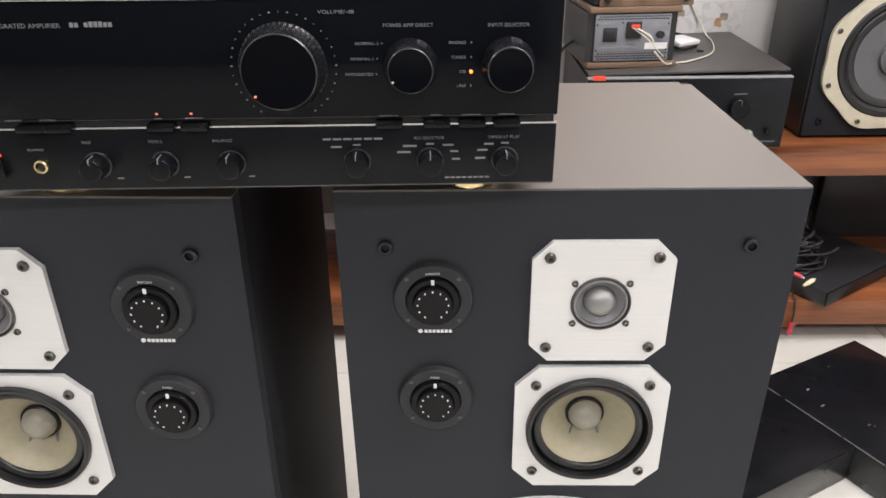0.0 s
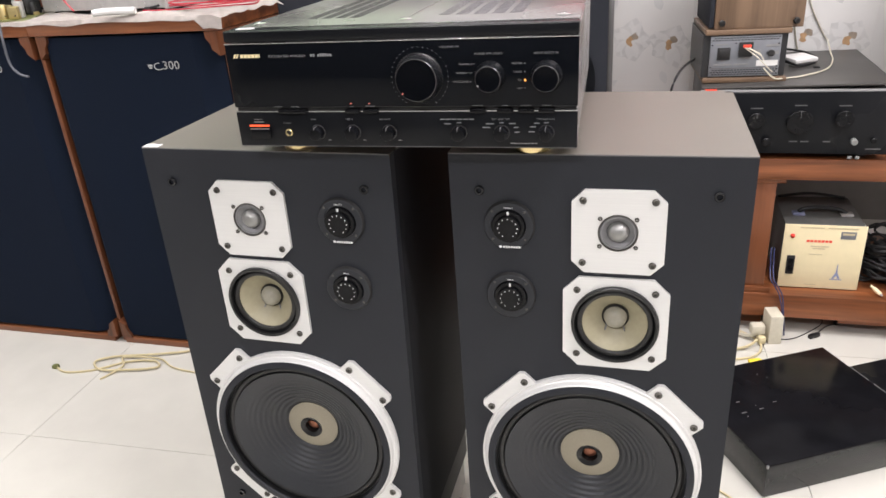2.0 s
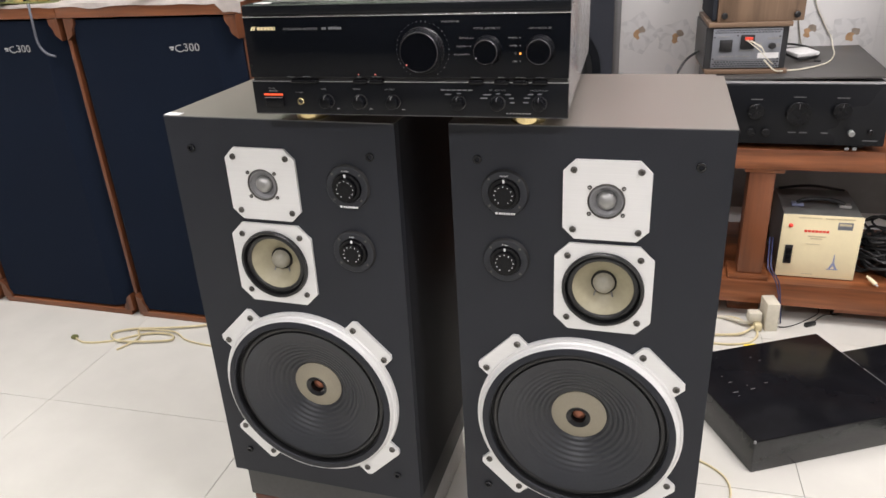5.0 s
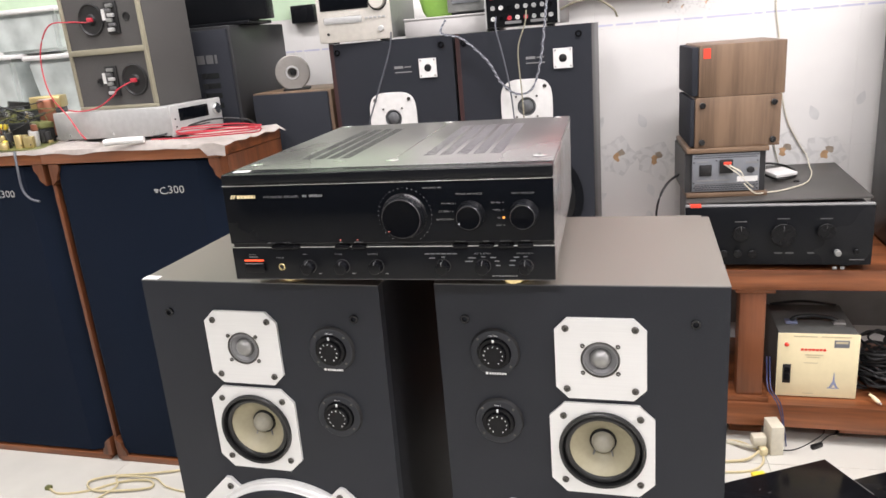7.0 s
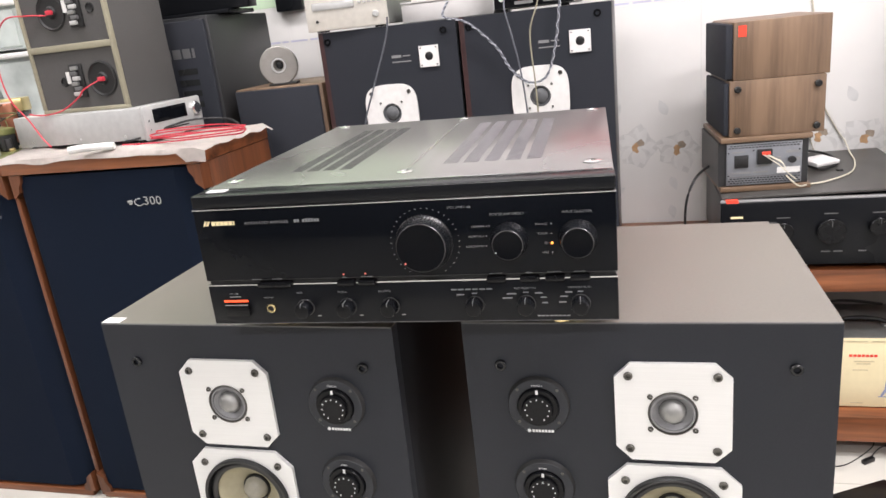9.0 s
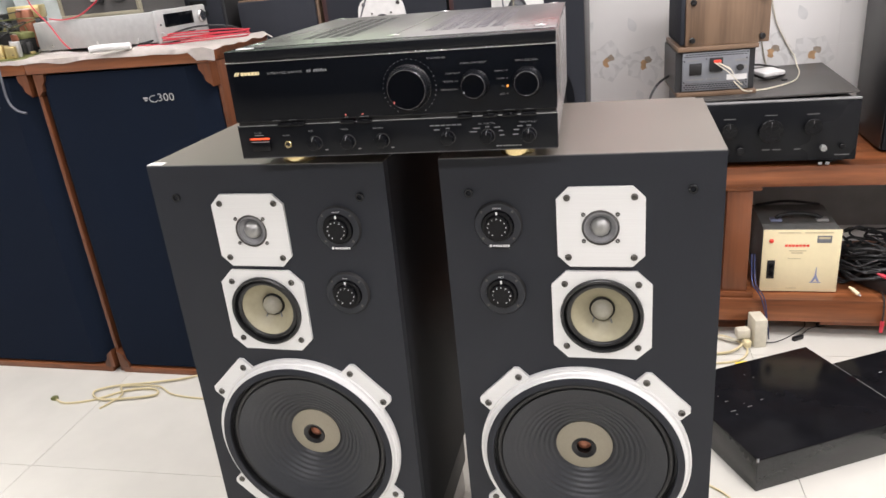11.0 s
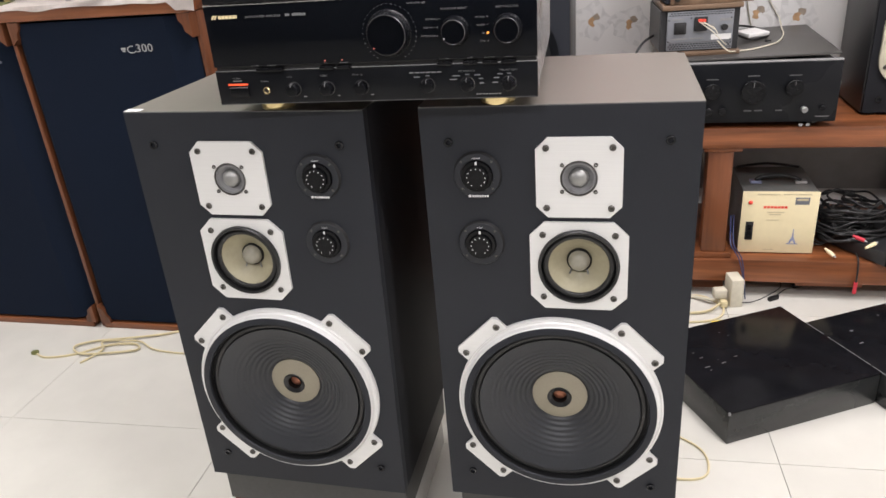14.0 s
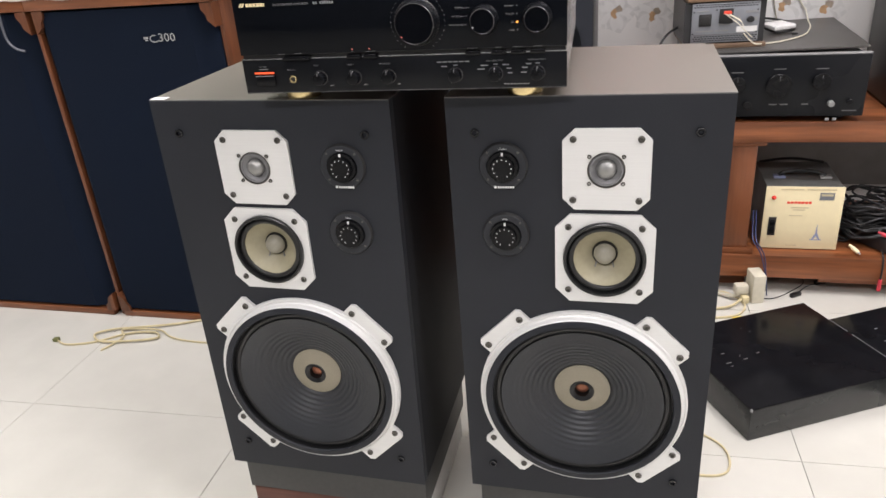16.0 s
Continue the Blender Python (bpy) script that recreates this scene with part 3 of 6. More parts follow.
def amplifier(m):
    """Local origin: middle of the front face, at the top of the speakers; front faces -y."""
    a = thing("amplifier", m, "glossy black integrated amplifier with large volume knob and gold feet", "amplifier")
    h, b = AW / 2, 0.019
    t = b + AH
    body = part("case", box(-h + 0.004, h - 0.004, 0.012, AD, b + 0.004, t - 0.003, 0.002), M_CASE, a, "dark metal case")
    part("side_panel", box(h - 0.0038, h - 0.0005, 0.013, AD - 0.002, b + 0.006, t - 0.006, 0.001), M_CASESHEEN, a, "satin metal side, wall reflection put into its paler grey")
    part("side_panel", box(-h + 0.0005, -h + 0.0038, 0.013, AD - 0.002, b + 0.006, t - 0.006, 0.001), M_CASESHEEN, a, "satin metal side, wall reflection put into its paler grey")
    # top cover
    top = part("top_cover", box(-h + 0.001, h - 0.001, 0.030, AD - 0.001, t - 0.003, t, 0.001), M_CASE, a, "satin dark grey metal top cover")
    part("top_lip", box(-h, h, 0.0, 0.0295, t - 0.0140, t + 0.0005, 0.0022), M_SATIN, a, "bevelled black front lip")
    part("lip_edge", box(-h + 0.002, h - 0.002, 0.0004, 0.0014, t - 0.0012, t - 0.0004), M_CHROME, a, smooth=0)
    part("lip_line", box(-h, h, -0.0010, 0.002, t - 0.0158, t - 0.0145, 0.0003), M_CHROME, a, "thin bright trim line")
    part("seam", box(-h + 0.002, h - 0.002, 0.029, 0.0305, t + 0.0002, t + 0.0009), M_CHROME, a, smooth=0)
    part("cover_crease", box(-0.002, -0.0005, 0.085, AD - 0.03, t - 0.0002, t + 0.0006), M_CHROME, top, smooth=0)
    for vx0, count in ((-0.151, 4), (0.036, 5)):
        for k in range(count):
            x = vx0 + k * (0.0205 if count == 4 else 0.0238)
            bm = bmesh.new()
            for i in range(60):
                y = 0.106 + i * 0.0051
                box(x, x + (0.0145 if count == 4 else 0.0170), y, y + 0.0026, t - 0.0006, t + 0.0004, bm=bm)
            # left group coloured as reflecting dark, right group as reflecting bright
            part("vent_strip", bm, M_VENT_DARKREFL if count == 4 else M_VENT_BRIGHTREFL, top, "row of narrow vent slots", smooth=0)
    for sx in (-0.205, 0.0, 0.203):
        for sy in (0.070, AD - 0.02):
            part("cover_screw", upright([(0.0095, t), (0.0095, t + 0.0012), (0.007, t + 0.002), (0.0045, t + 0.002), (0.004, t + 0.0005), (0, t + 0.0005)], sx, sy, 20), M_CHROME, top, "bright screw")
    part("sticker", box(-h + 0.012, -h + 0.034, 0.014, 0.026, t + 0.0006, t + 0.0012), M_WHITE, a, "small white sticker", smooth=0)
    # front
    fz0, fz1 = b + 0.0535, t - 0.0160
    fascia = part("upper_fascia", box(-h, h, 0.0, 0.012, fz0, fz1, 0.0010), M_GLOSS, a, "mirror-black upper fascia")
    part("fascia_edge", box(-h + 0.001, h - 0.001, -0.0004, 0.0006, fz0 + 0.0001, fz0 + 0.0008), M_DULLRING, a, smooth=0)
    part("groove", box(-h + 0.002, h - 0.002, 0.004, 0.012, b + 0.0482, fz0), M_SLOT, a, smooth=0)
    part("groove_line", box(-h, h, 0.0002, 0.003, b + 0.0470, b + 0.0483), M_CHROME, a, "thin bright trim line", smooth=0)
    lower = part("lower_panel", box(-h, h, 0.0, 0.012, b + 0.0003, b + 0.0468, 0.0012), M_SATIN, a, "satin black lower panel")
    part("lower_edge", box(-h, h, -0.0004, 0.0005, b + 0.0011, b + 0.0018), M_PRINTFAINT, a, smooth=0)
    panels = set(bpy.data.objects)
    # push keys in the groove
    for kx in (-0.1525, -0.1320, -0.0570, -0.0325, 0.1085, 0.1425, 0.1675, 0.1920):
        part("push_key", box(kx - 0.0098, kx + 0.0098, -0.0052, 0.006, b + 0.0474, b + 0.0528, 0.0012), M_KNOB, a)

    def ribbed_knob(name, cx, cz, r0, r1, depth, ribs, label):
        """A tapering knob: ribbed side, smooth gloss face with a bright rim."""
        bm = bmesh.new()
        n = ribs * 4
        rings = []
        for r, y, k in ((r0, 0.0, 0.0), (r0, -0.0025, 0.0), (r0 * 0.955, -0.0035, 0.010), (r1 * 1.01, -depth + 0.0022, 0.010), (r1, -depth + 0.0014, 0.0)):
            rings.append([bm.verts.new((cx + r * (1 + k * (1 if i % 4 < 2 else -1)) * math.cos(2 * math.pi * i / n), y, cz + r * (1 + k * (1 if i % 4 < 2 else -1)) * math.sin(2 * math.pi * i / n))) for i in range(n)])
        for p, q in zip(rings, rings[1:]):
            for i in range(n):
                bm.faces.new((p[i], p[(i + 1) % n], q[(i + 1) % n], q[i]))
        kb = part(name, bm, M_KNOBSIDE, a, label, smooth=50)
        part("knob_face", lathe([(r1 - 0.0006, -depth + 0.0012), (r1 - 0.0010, -depth), (r1 * 0.6, -depth + 0.0003), (0, -depth + 0.0006)], cx, cz, 64), M_KNOBGLOSS, kb, "mirror-black knob face")
        part("knob_ring", lathe([(r1 + 0.0001, -depth + 0.0015), (r1 + 0.0001, -depth + 0.0006), (r1 - 0.0006, -depth - 0.0001), (r1 - 0.0011, -depth + 0.0001)], cx, cz, 72), M_DULLRING, kb, "polished rim")
        return kb

    # knobs
    kz, kd = 0.1105, 0.0195
    vol = ribbed_knob("volume_knob", 0.0365, kz, 0.0305, 0.0258, kd, 48, "large black volume knob")
    part("knob_dot", lathe([(0.0009, -kd - 0.0002), (0.0009, -kd - 0.0007), (0, -kd - 0.0007)], 0.0365 - 0.0172, kz - 0.0158, 10), M_REDLED, vol)
    for cx, dot in ((0.1248, (-0.0118, -0.0072)), (0.1915, None)):
        kb = ribbed_knob("selector_knob", cx, kz, 0.0192, 0.0156, kd, 30, "black selector knob")
        if dot:
            part("knob_dot", lathe([(0.0008, -kd - 0.0002), (0.0008, -kd - 0.0006), (0, -kd - 0.0006)], cx + dot[0], kz + dot[1], 8), M_PRINT, kb)
    # volume scale
    for i in range(31):
        an = radians(238 - 296 * i / 30)
        x, z = 0.0365 + 0.0368 * math.cos(an), kz + 0.0368 * math.sin(an)
        sz = 0.0004 if i % 2 else 0.0006
        part("scale_mark", box(x - sz, x + sz, -0.0005, 0.0002, z - sz * 0.7, z + sz * 0.7), M_AMPPRINT, fascia, smooth=0)
    # front lettering
    for dx in (0.0, 0.0036):
        part("brand_mark", plate([(-0.2165 + dx, 0.1380), (-0.2140 + dx, 0.1380), (-0.2112 + dx, 0.1432), (-0.2137 + dx, 0.1432)], (), -0.0006, 0.0002), M_GOLDPRINT, fascia, smooth=0)
    bars([(-0.2060 + 0.0052 * i, -0.2060 + 0.0052 * i + (0.0042 if i < 5 else 0.0014), 0.1383, 0.1426) for i in range(6)], -0.0006, fascia, M_GOLDPRINT, "brand_mark")
    lettering("INTEGRATED AMPLIFIER", -0.1655, 0.1395, -0.0006, 0.0042, fascia, M_AMPPRINT, "LEFT", wide=1.12)
    bars([(-0.1070 + 0.0033 * i, -0.1046 + 0.0033 * i, 0.1384, 0.1414 if i not in (4, 5, 6) else 0.1420) for i in range(9) if i != 2], -0.0006, fascia, M_AMPPRINT)
    lettering("VOLUME/-dB", 0.0755, 0.1467, -0.0006, 0.0034, fascia, M_AMPPRINT, wide=1.3)
    lettering("POWER AMP DIRECT", 0.1240, 0.1376, -0.0006, 0.0035, fascia, M_AMPPRINT, wide=1.05)
    lettering("INPUT SELECTOR", 0.1912, 0.1372, -0.0006, 0.0035, fascia, M_AMPPRINT, wide=1.05)
    for w, x, z in (("NORMAL-2", 0.1035, 0.1256), ("NORMAL-1", 0.0998, 0.1152), ("INTEGRATED", 0.0990, 0.1046)):
        lettering(w, x, z, -0.0006, 0.0030, fascia, M_AMPPRINT, "RIGHT", wide=1.1)
        part("source_mark", box(x + 0.0016, x + 0.0024, -0.0006, 0.0002, z - 0.0004, z + 0.0006), M_AMPPRINT, fascia, smooth=0)
    for i, w in enumerate(("PHONO", "TUNER", "CD", "LINE")):
        z = 0.1256 - 0.0099 * i
        lettering(w, 0.1630, z, -0.0006, 0.0030, fascia, M_AMPPRINT, "RIGHT", wide=1.1)
        if w == "CD":
            part("source_led", lathe([(0.0013, 0.0002), (0.0013, -0.0010), (0, -0.0014)], 0.1664, z, 12), M_ORANGELED, fascia, "lit orange lamp")
        else:
            part("source_mark", box(0.1659, 0.1668, -0.0006, 0.0002, z - 0.0005, z + 0.0007), M_AMPPRINT, fascia, smooth=0)
    for x in (-0.0590, -0.0342):
        part("key_led", box(x - 0.0008, x + 0.0008, -0.0008, 0.0002, 0.0777, 0.0789), M_REDLED, fascia, "lit red lamp", smooth=0)
    bars([(-0.1700, -0.1580, 0.0741, 0.0751), (-0.1450, -0.1335, 0.0741, 0.0752), (-0.0612, -0.0560, 0.0742, 0.0752), (-0.0390, -0.0262, 0.0742, 0.0753), (0.1015, 0.1150, 0.0742, 0.0752), (0.1380, 0.1460, 0.0742, 0.0752), (0.1600, 0.1740, 0.0742, 0.0752), (0.1860, 0.1975, 0.0742, 0.0752)], -0.0004, fascia, M_PRINTDIM)
    # lower panel
    lz = 0.0412
    part("power_bar", box(-0.2090, -0.1800, -0.0012, 0.0004, 0.0484, 0.0506), M_REDGLOW, lower, "lit red bar over the power key", smooth=0)
    part("power_key", box(-0.2072, -0.1790, -0.0040, 0.004, 0.0325, 0.0466, 0.0008), M_KNOB, lower)
    part("key_edge", box(-0.2068, -0.1794, -0.0045, -0.0038, 0.0455, 0.0464), M_PRINTDIM, lower, smooth=0)
    lettering("POWER", -0.1955, 0.0580, -0.0006, 0.0026, lower, M_AMPPRINT, wide=1.2)
    bars([(-0.2015, -0.1880, 0.0540, 0.0550)], -0.0005, lower, M_PRINTDIM)
    part("headphone_jack", lathe([(0.0050, 0.0), (0.0050, -0.0022), (0.0045, -0.0028), (0.0036, -0.0028), (0.0034, 0.003), (0, 0.003)], -0.1522, 0.0404, 32), M_GOLD, lower, "gold-rimmed headphone socket")
    part("jack_hole", lathe([(0.0034, -0.0008), (0, -0.0008)], -0.1522, 0.0404, 24), M_SLOT, lower)
    lettering("PHONES", -0.1535, 0.0530, -0.0006, 0.0026, lower, M_AMPPRINT, wide=1.2)
    for x, tx, w in ((-0.1090, -0.1145, "BASS"), (-0.0590, -0.0640, "TREBLE"), (-0.0093, -0.0145, "BALANCE"), (0.0840, 0.0820, ""), (0.1375, 0.1368, "REC SELECTOR"), (0.1915, 0.1905, "TAPE/DAT PLAY")):
        kb = part("tone_knob", lathe([(0.0102, 0.0), (0.0102, -0.0015), (0.0090, -0.0024), (0.0086, -0.0140), (0.0078, -0.0156), (0.0072, -0.0158), (0, -0.0158)], x, lz, 36), M_KNOBSIDE, a, "small black knob")
        part("knob_face", lathe([(0.0072, -0.0159), (0.004, -0.0161), (0, -0.0161)], x, lz, 30), M_KNOB, kb)
        part("pointer", box(x - 0.0003, x + 0.0003, -0.0162, -0.0060, lz + 0.0050, lz + 0.0090), M_PRINTDIM, kb, smooth=0)
        if w:
            lettering(w, tx, 0.0580, -0.0006, 0.0030, lower, M_AMPPRINT, wide=1.1)
        else:
            bars([(tx - 0.0225 + 0.0075 * i, tx - 0.0165 + 0.0075 * i, 0.0572, 0.0586) for i in range(6)], -0.0005, lower, M_AMPPRINT)
    for x in (0.0840, 0.1375, 0.1915):
        bars([(x - 0.0028, x + 0.0028, 0.0528, 0.0540)], -0.0005, lower, M_AMPPRINT)
    for x0, x1, z in ((0.0650, 0.0730, 0.0520), (0.1180, 0.1280, 0.0520), (0.1135, 0.1235, 0.0474), (0.1465, 0.1545, 0.0524), (0.1520, 0.1580, 0.0476), (0.1532, 0.1592, 0.0416), (0.1765, 0.1835, 0.0528), (0.1715, 0.1790, 0.0482), (0.1700, 0.1775, 0.0420)):
        bars([(x0, x1, z - 0.0006, z + 0.0007)], -0.0005, lower, M_AMPPRINT)
    bars([(0.1480 + 0.0042 * i, 0.1512 + 0.0042 * i, 0.0266, 0.0277) for i in range(8)], -0.0005, lower, M_PRINTDIM)
    bars([(-0.0970, -0.0925, 0.0300, 0.0308), (-0.0470, -0.0425, 0.0300, 0.0308), (0.0020, 0.0062, 0.0300, 0.0308)], -0.0005, lower, M_PRINTDIM)
    # spacing of the controls across the panel
    for ob in [o for o in bpy.data.objects if o not in panels]:
        seat = ob.parent if ob.parent not in panels else ob
        across = [v.co.x for v in seat.data.vertices]
        ob["across"] = float(np.interp((min(across) + max(across)) / 2, (-0.21, -0.15, -0.108, -0.05, -0.009, 0.0365, 0.125, 0.19), (0.0015, 0.0005, -0.0014, -0.0028, -0.0038, -0.0052, -0.0055, -0.0042)))
    for ob in [o for o in bpy.data.objects if o not in panels]:
        ob.data.transform(Matrix.Translation((ob["across"], 0, -0.0016)))
        del ob["across"]
    # feet
    for fx in (-0.165, 0.165):
        for fy in (0.064, AD - 0.06):
            part("foot", upright([(0.0, 0.0), (0.024, 0.0), (0.025, 0.002), (0.025, 0.013), (0.022, 0.016), (0.02, b + 0.005), (0, b + 0.005)], fx, fy, 40), M_GOLD, a, "round gold foot")
    return a


amplifier(pose(-0.2446, -0.048, ZB + H + 0.0033, 0, 0.6, 2.8))

# ---- wooden shelf along the back wall ----
SY, ST, SB = 1.07, 0.53, 0.128


def wall_shelf():
    r = thing("wall_shelf", pose(0, 0, 0), "long low red-brown wooden shelf against the tiled wall", "shelf")
    part("top_board", box(-1.42, 1.7, SY, 1.53, ST - 0.058, ST, 0.003), M_CHERRY_X, r, "thick varnished top board")
    part("base_board", box(-0.93, 1.7, SY, 1.53, 0.056, SB, 0.003), M_CHERRY_X, r, "thick varnished base board")
    part("front_skirt", box(0.62, 0.80, SY + 0.012, SY + 0.03, 0.042, 0.0555), M_CHERRY_X, r)
    for x in (-0.90, -0.3, 0.345, 1.30):
        part("leg", box(x, x + 0.068, SY + 0.015, SY + 0.085, SB + 0.018, ST - 0.072, 0.002), M_CHERRY_Z_SHADED, r)
        part("leg_foot", box(x - 0.025, x + 0.085, SY + 0.008, SY + 0.10, SB, SB + 0.0175, 0.002), M_CHERRY_X, r)
        part("leg_head", box(x - 0.012, x + 0.09, SY + 0.01, SY + 0.10, ST - 0.0715, ST - 0.0585, 0.002), M_CHERRY_X, r)
        part("base_foot", box(x - 0.01, x + 0.08, SY + 0.06, 1.5, 0.0, 0.0555, 0.002), M_CHERRY_X, r)
    part("back_panel", box(-0.93, 1.7, 1.515, 1.53, 0.190, ST - 0.059), M_BACKBOARD, r, "dull grey back panel")
    return r


wall_shelf()

# ---- navy cabinets with wooden frames ----


def navy_speaker(m, label):
    """Local origin: floor, left front corner; 0.585 wide, front faces -y."""
    n = thing("grille_speaker", m, label, "loudspeaker", "row of navy grille speakers")
    w, d, h = 0.561, 0.335, 0.985
    part("cabinet", box(0.018, w - 0.018, 0.045, d, 0.022, h - 0.034), M_VINYL, n)
    part("side_panel", box(0.0, 0.0130, 0.012, d, 0.0, h - 0.0345, 0.003), M_CHERRY_Z_SHADED, n, "red-brown wooden side")
    part("side_panel", box(w - 0.0130, w, 0.036, d, 0.0, h - 0.0345, 0.003), M_CHERRY_Z_SHADED, n, "red-brown wooden side")
    part("top_board", box(-0.002, w + 0.002, -0.006, d, h - 0.034, h, 0.004), M_CHERRY_X, n, "red-brown wooden top")
    part("bottom_rail", box(0.018, w - 0.018, 0.004, 0.044, 0.0, 0.0215, 0.002), M_CHERRY_X, n)
    # curved brackets in the corners
    for s, x in ((1, 0.0150), (-1, w - 0.0020)):
        for top in (0, 1):
            zz = h - 0.035 if top else 0.022
            k = -1 if top else 1
            out = [(x, zz), (x + s * 0.034, zz), (x + s * 0.033, zz + k * 0.016), (x + s * 0.022, zz + k * 0.030), (x + s * 0.020, zz + k * 0.044), (x, zz + k * 0.060)]
            part("corner_bracket", plate(out, (), -0.002, 0.04), M_CHERRY_Z_SHADED, n)
    # grille with slanted sides
    bm = bmesh.new()
    z0, z1 = 0.030, h - 0.040
    sect = [(0.022, 0.044), (0.022, 0.020), (0.040, 0.006), (w - 0.080, 0.006), (w - 0.0145, 0.034), (w - 0.0145, 0.044)]
    lo = [bm.verts.new((x, y, z0)) for x, y in sect]
    hi = [bm.verts.new((x, y, z1)) for x, y in sect]
    for i in range(len(sect)):
        j = (i + 1) % len(sect)
        bm.faces.new((lo[i], lo[j], hi[j], hi[i]))
    bm.faces.new(lo), bm.faces.new(hi)
    g = part("grille", bm, M_NAVY, n, "navy blue cloth grille", smooth=20)
    bars([(0.338, 0.351, 0.866, 0.871), (0.341, 0.349, 0.861, 0.8645)], 0.0045, g, M_SILVER, "badge", 0.0015)
    curl = [(0.0130 * math.cos(radians(an)) + 0.370, 0.0046, 0.866 + 0.0085 * math.sin(radians(an))) for an in range(70, 331, 26)]
    part("badge", tube(curl, 0.0012, 6), M_SILVER, g)
    lettering("300", 0.407, 0.8675, 0.0048, 0.0300, g, M_SILVER, name="badge", wide=1.15)
    return n


for k, lab in ((0, "tall navy cloth speaker with wooden frame, cloth on top"), (1, "tall navy cloth speaker with wooden frame, standing in a row"), (2, "tall navy cloth speaker with wooden frame, standing in a row"), (3, "tall navy cloth speaker with wooden frame, standing in a row")):
    navy_speaker(pose(-1.5235 - 0.5645 * k, 0.713, 0), lab)

NT = 0.9855


def draped_cloth():
    """A wrinkled cloth lying on the cabinet tops, hanging over the front edge."""
    bm = bmesh.new()
    nx, ny = 90, 26
    rng = random.Random(5)
    grid = []
    for i in range(nx + 1):
        row = []
        for j in range(ny + 1):
            x = -2.75 + 1.80 * i / nx
            v = j / ny
            hang = 0.005 + 0.012 * noise.noise((x * 9, 0, 3)) + (0.024 if x > -1.01 else 0)
            y = 0.706 + 0.010 * noise.noise((x * 6, 1, 8)) * (1 - v) + 0.335 * v
            z = NT + 0.0025 + 0.007 * abs(noise.noise((x * 11, y * 11, 0))) + 0.004 * abs(noise.noise((x * 31, y * 31, 7))) + (1 - v) ** 3 * 0.030 * max(0, noise.noise((x * 7, y * 5, 4)) + 0.15)
            if j == 1:
                y, z = 0.7035, NT + 0.004
            if j == 0:
                y, z = 0.7015 - 0.004 * rng.random(), NT - max(0.004, hang)
            if i >= nx - 1:
                x += 0.012 if i == nx else 0.003
                if i == nx:
                    z = min(z, NT) - 0.02 * abs(noise.noise((y * 12, 2, 1)))
            row.append(bm.verts.new((x, y, z)))
        grid.append(row)
    for i in range(nx):
        for j in range(ny):
            bm.faces.new((grid[i][j], grid[i + 1][j], grid[i + 1][j + 1], grid[i][j + 1]))
    bmesh.ops.solidify(bm, geom=list(bm.faces), thickness=0.0015)
    return tagged(part("table_cloth", bm, M_CLOTH, smooth=60), "crumpled cream cloth laid over the cabinet tops", "cloth")


draped_cloth()
CT = NT + 0.011

# ---- things on the cabinets ----


def disc_player(m):
    """Local origin: near corner on the support; x along its display front, y away."""
    d = thing("disc_player", m, "silver disc player with dark display, grey box on top", "disc player")
    part("case", box(-0.41, 0.0, 0.0, 0.222, 0.008, 0.086, 0.003), M_SILVER, d, "silver painted steel case")
    f = part("front_panel", box(0.0005, 0.012, -0.003, 0.226, 0.004, 0.090, 0.005), M_SILVER, d, "rounded silver front")
    part("display", box(0.012, 0.0135, 0.030, 0.160, 0.044, 0.078, 0.001), M_GLOSS, f, "dark display window")
    part("tray_line", box(0.012, 0.013, 0.03, 0.160, 0.022, 0.025), M_SLOT, f, smooth=0)
    part("dial", lathe([(0.017, -0.012), (0.017, -0.018), (0.014, -0.022), (0, -0.0225)], 0.0, 0.0, 28, m=Matrix.Translation((0, 0.196, 0.060)) @ Matrix.Rotation(radians(90), 4, "Z")), M_CHROME, f, "bright round dial")
    for z in (0.052, 0.030):
        part("button", lathe([(0.003, -0.012), (0.003, -0.014), (0, -0.0145)], 0.0, 0.0, 12, m=Matrix.Translation((0, 0.011, z)) @ Matrix.Rotation(radians(90), 4, "Z")), M_CHROME, f)
    for x in (-0.38, -0.03):
        for y in (0.03, 0.16):
            part("foot", upright([(0, 0), (0.016, 0), (0.016, 0.009), (0, 0.009)], x, y, 16), M_RUBBER, d)
    for x in (-0.36, -0.2, -0.06):
        part("case_screw", lathe([(0.004, -0.002), (0.003, -0.003), (0, -0.003)], x, 0.02, 10, m=Matrix.Translation((0, 0.0025, 0))), M_CHROME, d)


DY = -4
disc_player(pose(-1.164, 0.808, CT - 0.004, 0, 0, DY))


